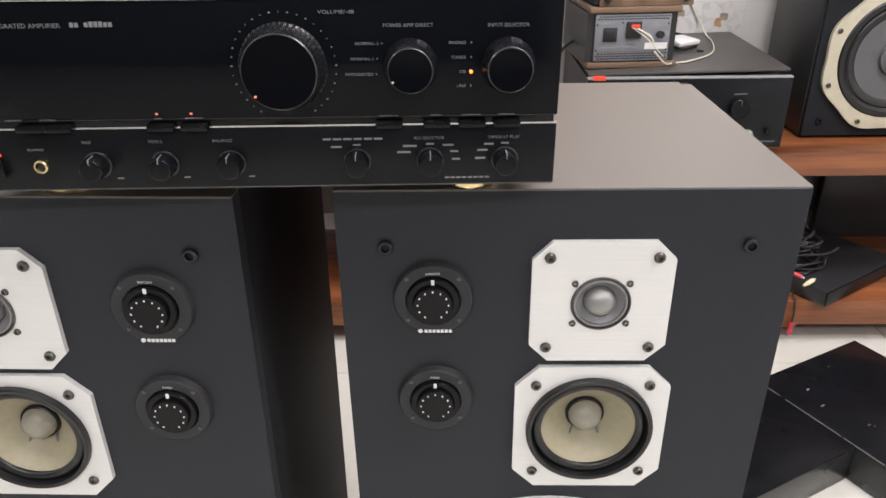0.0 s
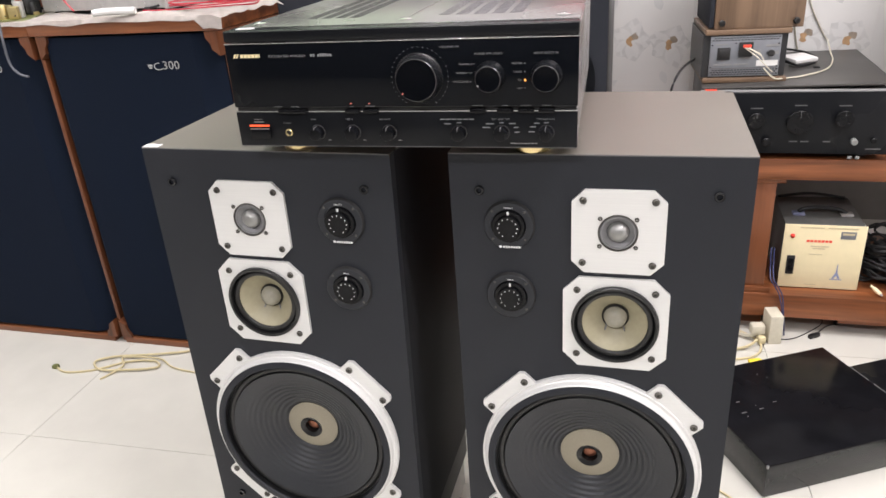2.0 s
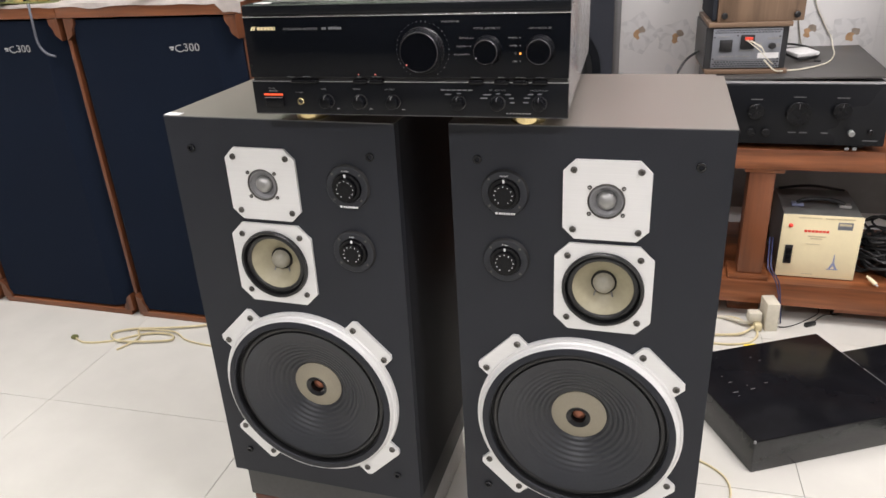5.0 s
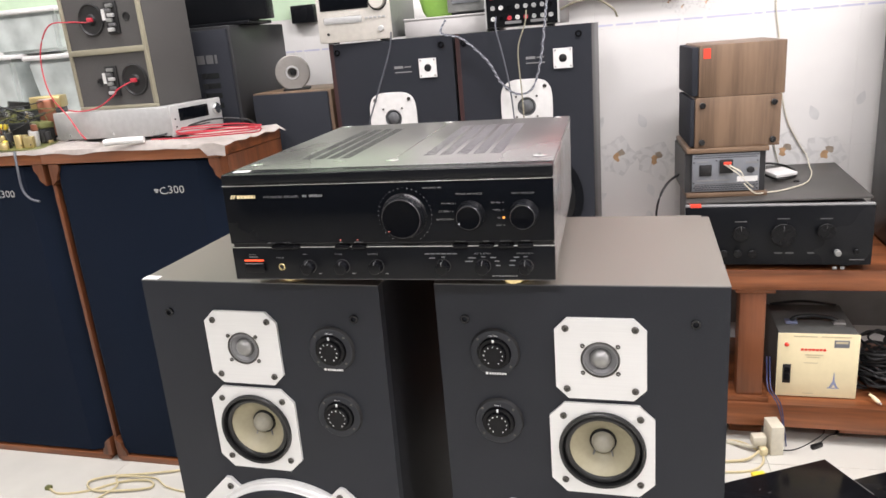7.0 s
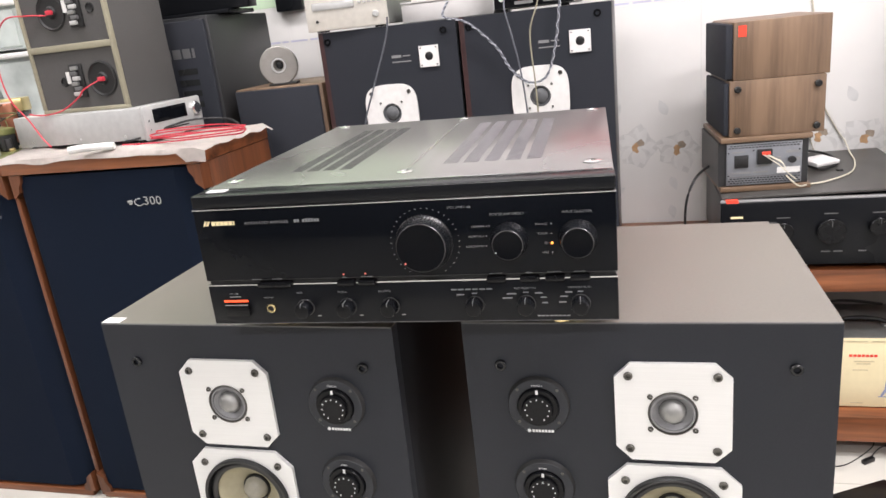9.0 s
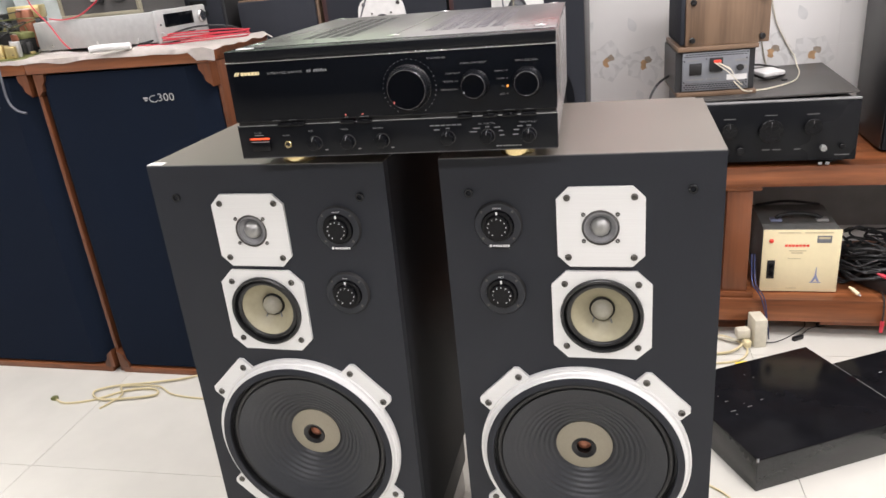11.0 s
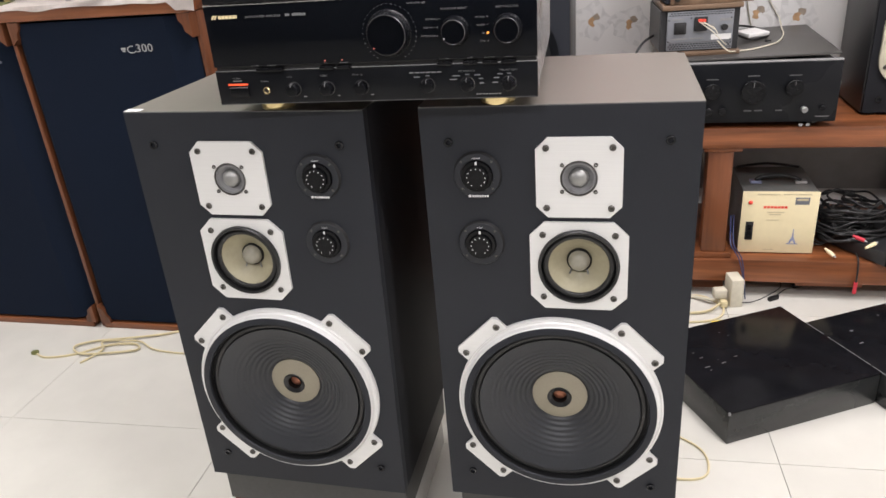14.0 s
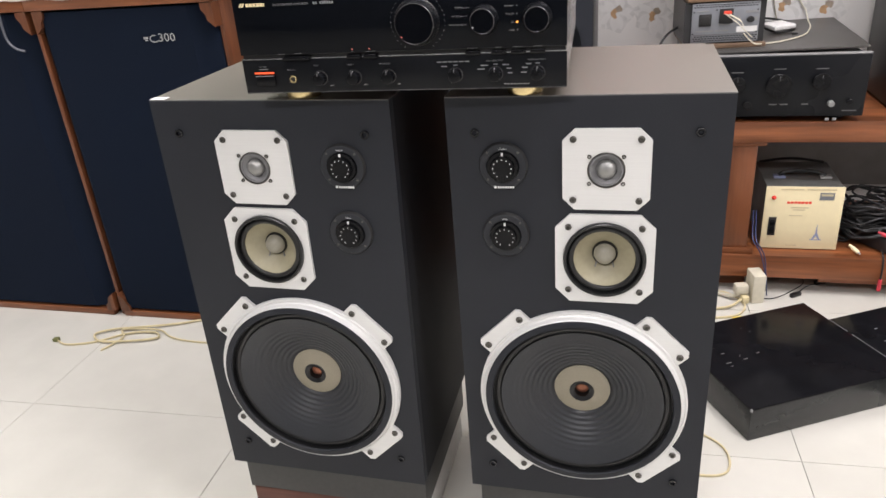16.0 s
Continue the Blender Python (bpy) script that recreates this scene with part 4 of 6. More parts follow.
def carpet_box(m):
    """A grey carpeted box with two driver compartments; origin at its near bottom corner."""
    b = thing("speaker_box", m, "grey carpet-covered box with two open driver bays", "loudspeaker")
    w, d, h = 0.275, 0.200, 0.345
    part("body", box(-w, 0, 0.012, d, 0, h, 0.003), M_GREYCARPET, b, "grey carpet covering")
    face = part("front_board", box(-w + 0.008, -0.010, 0.004, 0.0118, 0.008, h - 0.006), M_GREYCARPET, b)
    for z0, z1 in ((0.0, 0.010), (0.152, 0.168), (h - 0.008, h)):
        part("trim_strip", box(-w, 0, -0.002, 0.012, z0, z1, 0.002), M_TAN, b, "tan edge strip")
    for x0 in (-w, -0.009):
        part("trim_strip", box(x0, x0 + 0.009, -0.0025, 0.0115, 0.0105, h - 0.0085, 0.002), M_TAN, b, "tan edge strip")
    for cx, cz, pz in ((-0.172, 0.246, 1), (-0.062, 0.077, -1)):
        dr = part("driver", lathe([(0.044, 0.0045), (0.044, 0.0005), (0.041, -0.001), (0.037, 0.0028), (0.016, 0.0036), (0.013, -0.003), (0, -0.005)], cx, cz, 36), M_SLOT, b, "black round driver")
        part("red_terminal", box(cx - 0.004, cx + 0.014, -0.012, -0.003, cz - 0.006, cz + 0.005, 0.002), M_REDWIRE, dr)
        ox = cx + (0.076 if pz > 0 else -0.076)
        br = part("crossover_board", box(ox - 0.020, ox + 0.020, -0.002, 0.0045, cz - 0.042, cz + 0.042, 0.001), M_SLOT, b, "small crossover board")
        for i in range(6):
            zz = cz - 0.036 + 0.0125 * i
            part("component", box(ox - 0.014 + 0.006 * (i % 2), ox + 0.006 + 0.007 * (i % 2), -0.010, -0.0021, zz, zz + 0.010, 0.0015), (M_SILVER, M_PRINTFAINT, M_GREYSTEEL)[i % 3], br)
        part("paper_label", box(ox - 0.030, ox - 0.018, -0.004, -0.0022, cz - 0.005, cz + 0.024), M_WHITE, br, smooth=0)
        hx = ox + (0.046 if pz > 0 else -0.046)
        part("port_hole", lathe([(0.012, 0.0045), (0.012, 0.002), (0.010, 0.0015), (0.009, 0.0038), (0, 0.0038)], hx, cz, 20), M_SLOT, b)


carpet_box(pose(-1.221, 0.848, CT + 0.0823, 0, 0, DY))


def circuit_board(m, seed, label):
    rng = random.Random(seed)
    c = thing("circuit_board", m, label, "circuit board", "loose electronic parts")
    part("board", box(-0.09, 0.09, -0.06, 0.06, 0.0, 0.002), M_GREENGOLD, c)
    for i in range(15):
        x, y, s = rng.uniform(-0.075, 0.075), rng.uniform(-0.045, 0.045), rng.uniform(0.007, 0.014)
        hh = rng.uniform(0.015, 0.04)
        part("capacitor", upright([(0, 0.0022), (s, 0.0022), (s, hh), (s * 0.9, hh + 0.002), (0, hh + 0.002)], x, y, 14), rng.choice([M_BLACKWIRE, M_BLACKWIRE, M_GREENGOLD, M_SILVER, M_BRASS]), c)
    for i in range(5):
        x, y = rng.uniform(-0.07, 0.05), rng.uniform(-0.045, 0.03)
        part("coil", box(x, x + rng.uniform(0.015, 0.04), y, y + 0.018, 0.0022, rng.uniform(0.02, 0.055), 0.002), rng.choice([M_BRASS, M_BLACKSIDE, M_SILVER, M_GREENGOLD]), c)
    part("heat_sink", box(-0.03, 0.05, 0.035, 0.055, 0.0022, 0.06, 0.001), M_BLACKSIDE, c)


circuit_board(pose(-1.655, 0.77, CT, 4, 3, 20), 3, "cluttered green circuit board with capacitors")
circuit_board(pose(-1.77, 0.90, CT + 0.01, -5, 6, -30), 8, "cluttered green circuit board with coils")
circuit_board(pose(-1.82, 0.97, CT + 0.05, 8, 10, 60), 12, "cluttered green circuit board leaning on another")
tagged(part("control_knob", upright([(0, 0), (0.010, 0), (0.012, 0.012), (0.006, 0.022), (0, 0.024)], -1.66, 0.735, 16), M_YELLOW), "small yellow plastic knob on the cloth", "knob").location = (0, 0, CT)




def transformer(m, w, d, h, cover, label):
    """A laminated iron core with a wound coil and a metal cover."""
    t = thing("transformer", m, label, "transformer", "loose electronic parts")
    part("core", box(-w / 2, w / 2, -d / 2, d / 2, 0.004, h * 0.72, 0.002), M_BLACKSIDE, t)
    part("coil", upright([(0, h * 0.10), (w * 0.34, h * 0.10), (w * 0.36, h * 0.16), (w * 0.36, h * 0.86), (w * 0.33, h * 0.92), (0, h * 0.92)], 0, -d * 0.28, 20), M_COPPER, t, "copper winding")
    part("cover", box(-w * 0.56, w * 0.56, -d * 0.50, d * 0.50, h * 0.72, h, 0.004), cover, t, "tarnished metal cover")
    for k in (-1, 1):
        part("lug", box(k * w * 0.56 - 0.006, k * w * 0.56 + 0.006, -0.008, 0.008, 0.0, 0.010, 0.002), M_BRASS, t)
    part("paper_label", box(-w * 0.22, w * 0.22, -d * 0.50 - 0.001, -d * 0.50 - 0.0002, h * 0.78, h * 0.94), M_WHITE, t, smooth=0)


transformer(pose(-1.668, 0.935, CT, 0, 0, 24), 0.080, 0.062, 0.130, M_BRASS, "tall transformer with a brass cover and copper winding")
transformer(pose(-1.622, 0.835, CT, 0, 4, -14), 0.052, 0.046, 0.062, M_GREENGOLD, "small transformer with a green-gold cover")
transformer(pose(-1.735, 0.790, CT + 0.004, 0, -5, 40), 0.056, 0.050, 0.058, M_YELLOW, "small transformer with a yellow taped cover")
for k in range(7):
    rgw = random.Random(40 + k)
    pts = [(rgw.uniform(-1.86, -1.56), rgw.uniform(0.74, 0.96), CT + rgw.uniform(0.03, 0.12)) for i in range(7)]
    pts = [(-1.58 - 0.03 * k, 0.74, CT + 0.006)] + pts
    cable_mat = (M_BLACKWIRE, M_GREENGOLD, M_BLACKWIRE, M_GREYWIRE)[k % 4]
    tagged(part("wire", tube(pts, 0.0016, 5), cable_mat, smooth=60), "thin loose wire tangled over the circuit boards", "wire", "loose wires on the boards")


def plastic_tub(m, w, d, h, mat, label):
    t = thing("plastic_tub", m, label, "tub")
    bm = box(-w / 2, w / 2, -d / 2, d / 2, 0, h)
    for v in bm.verts:
        if v.co.z < h / 2:
            v.co.x *= 0.86
            v.co.y *= 0.86
    bmesh.ops.bevel(bm, geom=list(bm.edges), offset=0.012, segments=3, affect="EDGES")
    part("body", bm, mat, t)
    part("lid", box(-w / 2 - 0.008, w / 2 + 0.008, -d / 2 - 0.008, d / 2 + 0.008, h, h + 0.016, 0.005), M_WHITE, t, "white lid")


tall_stand = thing("back_shelf", pose(0, 0, 0), "pale shelf board behind the cabinets", "shelf")
part("board", box(-3.2, -1.43, 1.12, 1.53, 1.02, 1.045, 0.003), M_WHITE, tall_stand)
for bx in (-3.1, -1.5):
    part("support", box(bx, bx + 0.03, 1.14, 1.5, 0.0, 1.0195, 0.002), M_WHITE, tall_stand)
plastic_tub(pose(-1.84, 1.30, 1.045, 0, 0, 4), 0.26, 0.22, 0.19, M_TRANSLUCENT, "cloudy plastic storage tub with a lid")
plastic_tub(pose(-2.13, 1.30, 1.045, 0, 0, -5), 0.24, 0.22, 0.20, M_TRANSLUCENT, "cloudy plastic storage tub beside another")
plastic_tub(pose(-1.98, 1.32, 1.2615, 0, 0, 2), 0.30, 0.22, 0.13, M_TRANSLUCENT, "cloudy plastic tub stacked on top")


def cable(points, r, mat, label, name="cable", n=6):
    return tagged(part(name, tube(points, r, n), mat, smooth=60), label, "cable")


# red cable coil on the cloth
rng = random.Random(2)
coil = [(-1.175, 0.735, CT + 0.006)]
for i in range(30):
    a = -2.2 + i * 0.62
    coil.append((-1.01 + (0.125 + 0.018 * rng.uniform(-1, 1)) * math.cos(a), 0.80 + (0.055 + 0.014 * rng.uniform(-1, 1)) * math.sin(a), CT + 0.004 + 0.0006 * i + 0.003 * rng.random()))
cable(coil, 0.0019, M_REDWIRE, "loose coil of thin red cable on the cloth")
cable([(-1.27, 0.86, CT + 0.004), (-1.19, 0.80, CT + 0.008), (-1.12, 0.93, CT + 0.03), (-1.05, 1.0, CT + 0.02), (-0.99, 0.96, CT + 0.006), (-0.975, 0.90, CT + 0.004)], 0.003, M_BLACKWIRE, "thin black cable crossing the red coil")
cable([(-1.405, 0.866, CT + 0.322), (-1.465, 0.86, CT + 0.328), (-1.53, 0.855, CT + 0.325), (-1.57, 0.85, CT + 0.27), (-1.575, 0.84, CT + 0.20), (-1.55, 0.825, CT + 0.13), (-1.50, 0.815, CT + 0.075), (-1.47, 0.81, CT + 0.03), (-1.44, 0.80, CT + 0.006)], 0.0020, M_REDWIRE, "red and dark speaker wire looping from a driver")
cable([(-1.287, 0.845, CT + 0.156), (-1.325, 0.830, CT + 0.138), (-1.345, 0.828, CT + 0.12), (-1.40, 0.826, CT + 0.092), (-1.46, 0.826, CT + 0.084), (-1.50, 0.822, CT + 0.09)], 0.0020, M_REDWIRE, "thin red wire hanging from the lower driver")
solder = thing("soldering_tool", pose(-1.23, 0.70, CT, 0, 0, 18), "white plastic tool handle lying on the cloth", "tool")
part("grip", tube([(-0.055, 0, 0.009), (-0.02, 0, 0.011), (0.05, 0, 0.009)], 0.009, 12), M_WHITE, solder)
# wire hanging between the two cabinets
cable([(-1.60, 0.70, CT - 0.005), (-1.585, 0.682, 0.955), (-1.582, 0.678, 0.89), (-1.562, 0.678, 0.862), (-1.535, 0.680, 0.853)], 0.0035, M_GREYWIRE, "grey wire hanging from the cloth over the frame")

# ---- speakers behind ----


def tall_black_speaker():
    s = thing("black_speaker", pose(-1.40, 1.10, ST), "tall plain black speaker with worn pale lettering", "loudspeaker")
    part("cabinet", box(0, 0.285, 0.012, 0.36, 0, 0.757, 0.004), M_AMP2, s)
    g = part("grille", box(0.008, 0.277, 0.0, 0.0118, 0.01, 0.747, 0.003), M_DARKBOX, s)
    bars([(0.140, 0.158, 0.648, 0.674), (0.164, 0.190, 0.648, 0.674), (0.196, 0.220, 0.648, 0.674), (0.226, 0.234, 0.648, 0.674)], -0.001, g, M_PRINTFAINT)
    bars([(0.170, 0.232, 0.604 - 0.030 * i, 0.620 - 0.030 * i) for i in range(4)], -0.001, g, M_BLACKSIDE)


tall_black_speaker()
mon = thing("monitor", pose(-1.20, 1.20, ST + 0.7575), "black flat monitor standing on the black speaker", "monitor")
part("screen", box(-0.19, 0.17, 0.0, 0.05, 0.012, 0.30, 0.004), M_SATIN, mon)
part("base", box(-0.15, 0.12, -0.03, 0.12, 0.0, 0.0115, 0.003), M_SATIN, mon)


def small_speaker():
    s = thing("bookshelf_speaker", pose(-1.075, 1.105, ST), "dark cloth bookshelf speaker with thin wooden cabinet", "loudspeaker")
    h = 0.548
    part("cabinet", box(0, 0.262, 0.014, 0.30, 0, h, 0.003), M_WALNUT_Z, s, "walnut cabinet")
    part("grille", box(0.004, 0.254, 0.0, 0.0138, 0.004, h - 0.004, 0.004), M_DARKBOX, s, "dark grey cloth grille")


small_speaker()


def horn_driver(m):
    d = thing("horn_driver", m, "round grey metal driver standing on its edge", "driver")
    part("body", lathe([(0.0, 0.05), (0.030, 0.05), (0.034, 0.045), (0.036, 0.012), (0.050, 0.010), (0.053, 0.006), (0.053, -0.006), (0.050, -0.009), (0.022, -0.009), (0.018, -0.004), (0.016, 0.008), (0, 0.008)], 0, 0.0535, 48), M_DRIVERGREY, d)
    part("throat_ring", lathe([(0.021, -0.0085), (0.020, -0.011), (0.016, -0.011), (0.0155, -0.006)], 0, 0.0535, 36), M_SILVER, d)
    part("plug", lathe([(0.010, 0.008), (0.008, 0.001), (0, -0.001)], 0, 0.0535, 24), M_RUBBER, d)
    part("base", box(-0.035, 0.045, -0.012, 0.05, -0.0002, 0.006, 0.002), M_SLOT, d)


horn_driver(pose(-0.955, 1.17, ST + 0.5483, 0, 0, 18))


def white_plate_speaker(m, label, cx, cz):
    s = thing("black_speaker", m, label, "loudspeaker", "pair of black speakers with white plates")
    w, h = 0.374, 0.674
    part("cabinet", box(0, w, 0.012, 0.32, 0, h, 0.002), M_AMP2, s)
    part("side_edge", box(-0.0006, 0.012, 0.0005, 0.0119, 0.0, h), M_MAHOG, s, smooth=0)
    f = part("baffle", box(0.0122, w - 0.001, 0.0, 0.0119, 0.001, h - 0.001), M_DARKBOX, s)
    out = []
    for i in range(64):
        a = 2 * math.pi * i / 64
        c, sn = math.cos(a), math.sin(a)
        k = (abs(c) ** 3.6 + abs(sn) ** 3.6) ** (-1 / 3.6)
        out.append((cx + 0.072 * k * c, cz + 0.075 * k * sn))
    mp = part("midrange_plate", plate(out, [circle(cx, cz, 0.026, 36)], -0.006, -0.0002), M_WHITE, s, "white rounded driver plate")
    part("midrange_dome", lathe([(0.0265, -0.003), (0.024, -0.006), (0.019, -0.002), (0.018, -0.006), (0.012, -0.011), (0, -0.013)], cx, cz, 36), M_CONEGREY, mp)
    for a in (-1, 1):
        for b in (-1, 1):
            octa_screw(cx + a * 0.052, cz + b * 0.054, -0.006, 0.0055, mp)
            octa_screw(cx + a * 0.029, cz + b * 0.028, -0.006, 0.003, mp)
    tx, tz = 0.297, 0.589
    tp = part("tweeter_plate", plate(rect(tx - 0.0255, tx + 0.0255, tz - 0.0265, tz + 0.0265), [circle(tx, tz, 0.011, 24)], -0.005, -0.0002), M_WHITE, s, "small white square plate")
    part("tweeter_dome", lathe([(0.0115, -0.002), (0.010, -0.005), (0, -0.008)], tx, tz, 24), M_RUBBER, tp)
    for a in (-1, 1):
        for b in (-1, 1):
            octa_screw(tx + a * 0.0205, tz + b * 0.0215, -0.005, 0.002, tp)
    bars([(0.196, 0.222, 0.592, 0.599), (0.226, 0.246, 0.594, 0.597), (0.196, 0.248, 0.580, 0.583)], -0.0012, f, M_PRINTDIM)
    for px in (0.024, w - 0.034):
        for pz in (h - 0.025, 0.03):
            part("grille_socket", lathe([(0.009, 0.0), (0.009, -0.003), (0.005, -0.003), (0.0045, 0.0)], px, pz, 16), M_KNOB, s)
    wf = part("woofer_frame", lathe([(0.150, 0.0), (0.150, -0.006), (0.128, -0.007), (0.127, -0.001)], cx, 0.20, 56), M_SATIN, s)
    part("woofer_cone", lathe([(0.128, -0.003), (0.112, -0.006), (0.108, -0.002), (0.04, -0.0005), (0.038, -0.008), (0, -0.012)], cx, 0.20, 56), M_RUBBER, wf)


white_plate_speaker(pose(-0.800, 1.115, ST), "black speaker with white driver plates, silver stereo on top", 0.180, 0.452)
white_plate_speaker(pose(-0.4180, 1.115, ST), "black speaker with white driver plates, cables hanging down it", 0.193, 0.465)
LT = ST + 0.6745


def mini_stereo():
    s = thing("mini_stereo", pose(-0.820, 1.10, LT, 0, 0, 3), "champagne-silver mini stereo with dark display on a speaker", "stereo")
    part("case", box(0.004, 0.216, 0.012, 0.30, 0.006, 0.166, 0.003), M_GREYSTEEL, s)
    f = part("front_panel", box(0, 0.22, 0, 0.0118, 0.004, 0.170, 0.004), M_CHAMP, s, "champagne front")
    part("display", box(0.012, 0.158, -0.0015, 0.0005, 0.092, 0.150, 0.001), M_GLOSS, f, "dark display window")
    part("tray", box(0.020, 0.135, -0.003, 0.0005, 0.055, 0.074, 0.003), M_SILVER, f, "disc tray")
    part("volume_knob", knob(0.186, 0.110, 0.022, 0.0, -0.014), M_CHAMP, f)
    part("knob_ring", lathe([(0.028, 0.0), (0.028, -0.002), (0.023, -0.002), (0.023, 0.0)], 0.186, 0.110, 36), M_SLOT, f)
    for i in range(5):
        part("button", box(0.145 + 0.013 * i, 0.154 + 0.013 * i, -0.003, 0.0005, 0.062, 0.068, 0.001), M_SILVER, f)
    part("jack", lathe([(0.004, 0), (0.004, -0.002), (0, -0.002)], 0.03, 0.028, 14), M_SLOT, f)
    part("dial", knob(0.190, 0.033, 0.008, 0.0, -0.008, 20), M_SILVER, f)
    for fx in (0.03, 0.19):
        part("foot", box(fx - 0.012, fx + 0.012, 0.02, 0.05, 0.0, 0.0058), M_RUBBER, s, smooth=0)


mini_stereo()


def receiver_back():
    r = thing("receiver", pose(-0.325, 1.12, LT), "black receiver seen from its rear sockets, cables plugged in", "receiver")
    part("case", box(-0.003, 0.196, 0.01, 0.29, 0.006, 0.14, 0.002), M_GREYSTEEL, r)
    p = part("rear_panel", box(0, 0.193, 0.0, 0.0098, 0.008, 0.138, 0.001), M_SATIN, r, "black rear panel with sockets")
    rg = random.Random(4)
    for i in range(8):
        for j in range(4):
            x, z = 0.018 + 0.0225 * i, 0.03 + 0.028 * j
            part("socket", lathe([(0.006, 0.0), (0.006, -0.006), (0.0035, -0.006), (0.003, -0.001), (0, -0.001)], x, z, 12), rg.choice([M_REDWIRE, M_WHITE, M_SILVER, M_KNOB]), p)
    for x0 in (0.05, 0.12):
        part("label_strip", box(x0, x0 + 0.045, -0.001, 0.0002, 0.0145, 0.022), M_PRINTDIM, p, smooth=0)
    for fx in (0.02, 0.17):
        part("foot", box(fx - 0.01, fx + 0.01, 0.02, 0.05, 0, 0.0058), M_RUBBER, r, smooth=0)
    part("side_strip", box(-0.004, -0.0005, -0.004, 0.02, 0.008, 0.138), M_SILVER, r, smooth=0)
    part("side_strip", box(0.1935, 0.197, -0.004, 0.0095, 0.008, 0.138), M_SILVER, r, smooth=0)


receiver_back()
carton = thing("carton", pose(-0.58, 1.17, LT), "low white cardboard carton lying on the black speakers", "carton")
part("body", box(0, 0.245, 0, 0.29, 0, 0.046, 0.002), M_CARTON, carton)
part("lid", box(-0.002, 0.247, -0.002, 0.292, 0.0465, 0.052, 0.002), M_CARTON, carton)
gm = thing("small_monitor", pose(-0.452, 1.18, LT + 0.0522), "small grey monitor box on a white carton", "monitor")
part("body", box(0, 0.115, 0.005, 0.15, 0.006, 0.13, 0.006), M_GREYSTEEL, gm)
part("screen", box(0.015, 0.095, 0.002, 0.006, 0.03, 0.115, 0.003), M_BACKPLATE, gm)
part("base", box(0.01, 0.105, 0.01, 0.14, 0, 0.0058), M_RUBBER, gm, smooth=0)
bag = thing("green_bowl", pose(-0.505, 1.34, LT + 0.0522), "bright green plastic bowl on a white carton", "bowl")
part("bowl", upright([(0, 0.0), (0.05, 0.0), (0.062, 0.02), (0.075, 0.07), (0.078, 0.11), (0.074, 0.11), (0.058, 0.025), (0, 0.006)], 0, 0, 32), M_GREENPLASTIC, bag)
sign = thing("red_board", pose(0.12, 1.50, LT + 0.03), "deep red narrow board leaning on the wall", "board")
part("panel", box(-0.34, 0.10, 0.0, 0.02, 0.055, 0.30, 0.003), M_REDCLOTH, sign)
part("foot", box(-0.33, 0.09, 0.0, 0.03, 0.04, 0.0545, 0.002), M_WHITE, sign)
box_small = thing("wall_socket", pose(-1.06, 1.548, 1.335), "small black box fixed on the green wall", "socket")
part("cover", box(-0.045, 0.045, -0.035, 0.0, -0.050, 0.010, 0.004), M_SATIN, box_small)

# cables in front of the black speakers
braid = [(-0.445, 1.13, 1.245), (-0.45, 1.092, 1.21), (-0.391, 1.088, 1.190), (-0.323, 1.088, 1.125), (-0.29, 1.088, 1.068), (-0.248, 1.088, 1.033), (-0.204, 1.088, 1.045), (-0.178, 1.088, 1.118), (-0.162, 1.09, 1.225), (-0.158, 1.105, 1.275)]
bc = thing("braided_cable", pose(0, 0, 0), "grey and white braided cable hanging in a loop", "cable")
part("core", tube(braid, 0.0030, 8), M_GREYWIRE, bc)
path = smooth_path(braid, 24)
helix = [p + 0.0026 * Vector((math.cos(i * 0.9), -abs(math.sin(i * 0.9)), 0.6 * math.sin(i * 0.9))) for i, p in enumerate(path)]
part("braid", tube(helix, 0.0013, 5, 2), M_PALEBRAID, bc)
cable([(-0.298, 1.115, 1.24), (-0.297, 1.092, 1.21), (-0.284, 1.088, 1.154), (-0.268, 1.088, 1.068), (-0.258, 1.088, 0.966), (-0.25, 1.09, 0.80)], 0.0022, M_GREYWIRE, "thin grey cable hanging down the speaker")
cable([(-0.215, 1.115, 1.25), (-0.217, 1.092, 1.215), (-0.238, 1.088, 1.15), (-0.233, 1.086, 1.037), (-0.231, 1.088, 0.957), (-0.235, 1.09, 0.80)], 0.0020, M_TAN, "thin tan cable hanging down the speaker")
cable([(-0.594, 1.085, 1.225), (-0.597, 1.085, 1.20), (-0.613, 1.088, 1.154), (-0.656, 1.088, 1.053), (-0.690, 1.088, 0.970), (-0.72, 1.09, 0.85)], 0.0022, M_GREYWIRE, "thin dark cable hanging from the stereo")
cable([(-0.13, 1.16, 1.245), (-0.08, 1.14, 1.262), (-0.03, 1.15, 1.262), (0.01, 1.17, 1.236), (0.02, 1.2, 1.215)], 0.003, M_TAN, "thin tan wires behind the receiver")

# ---- things on the shelf at the right ----


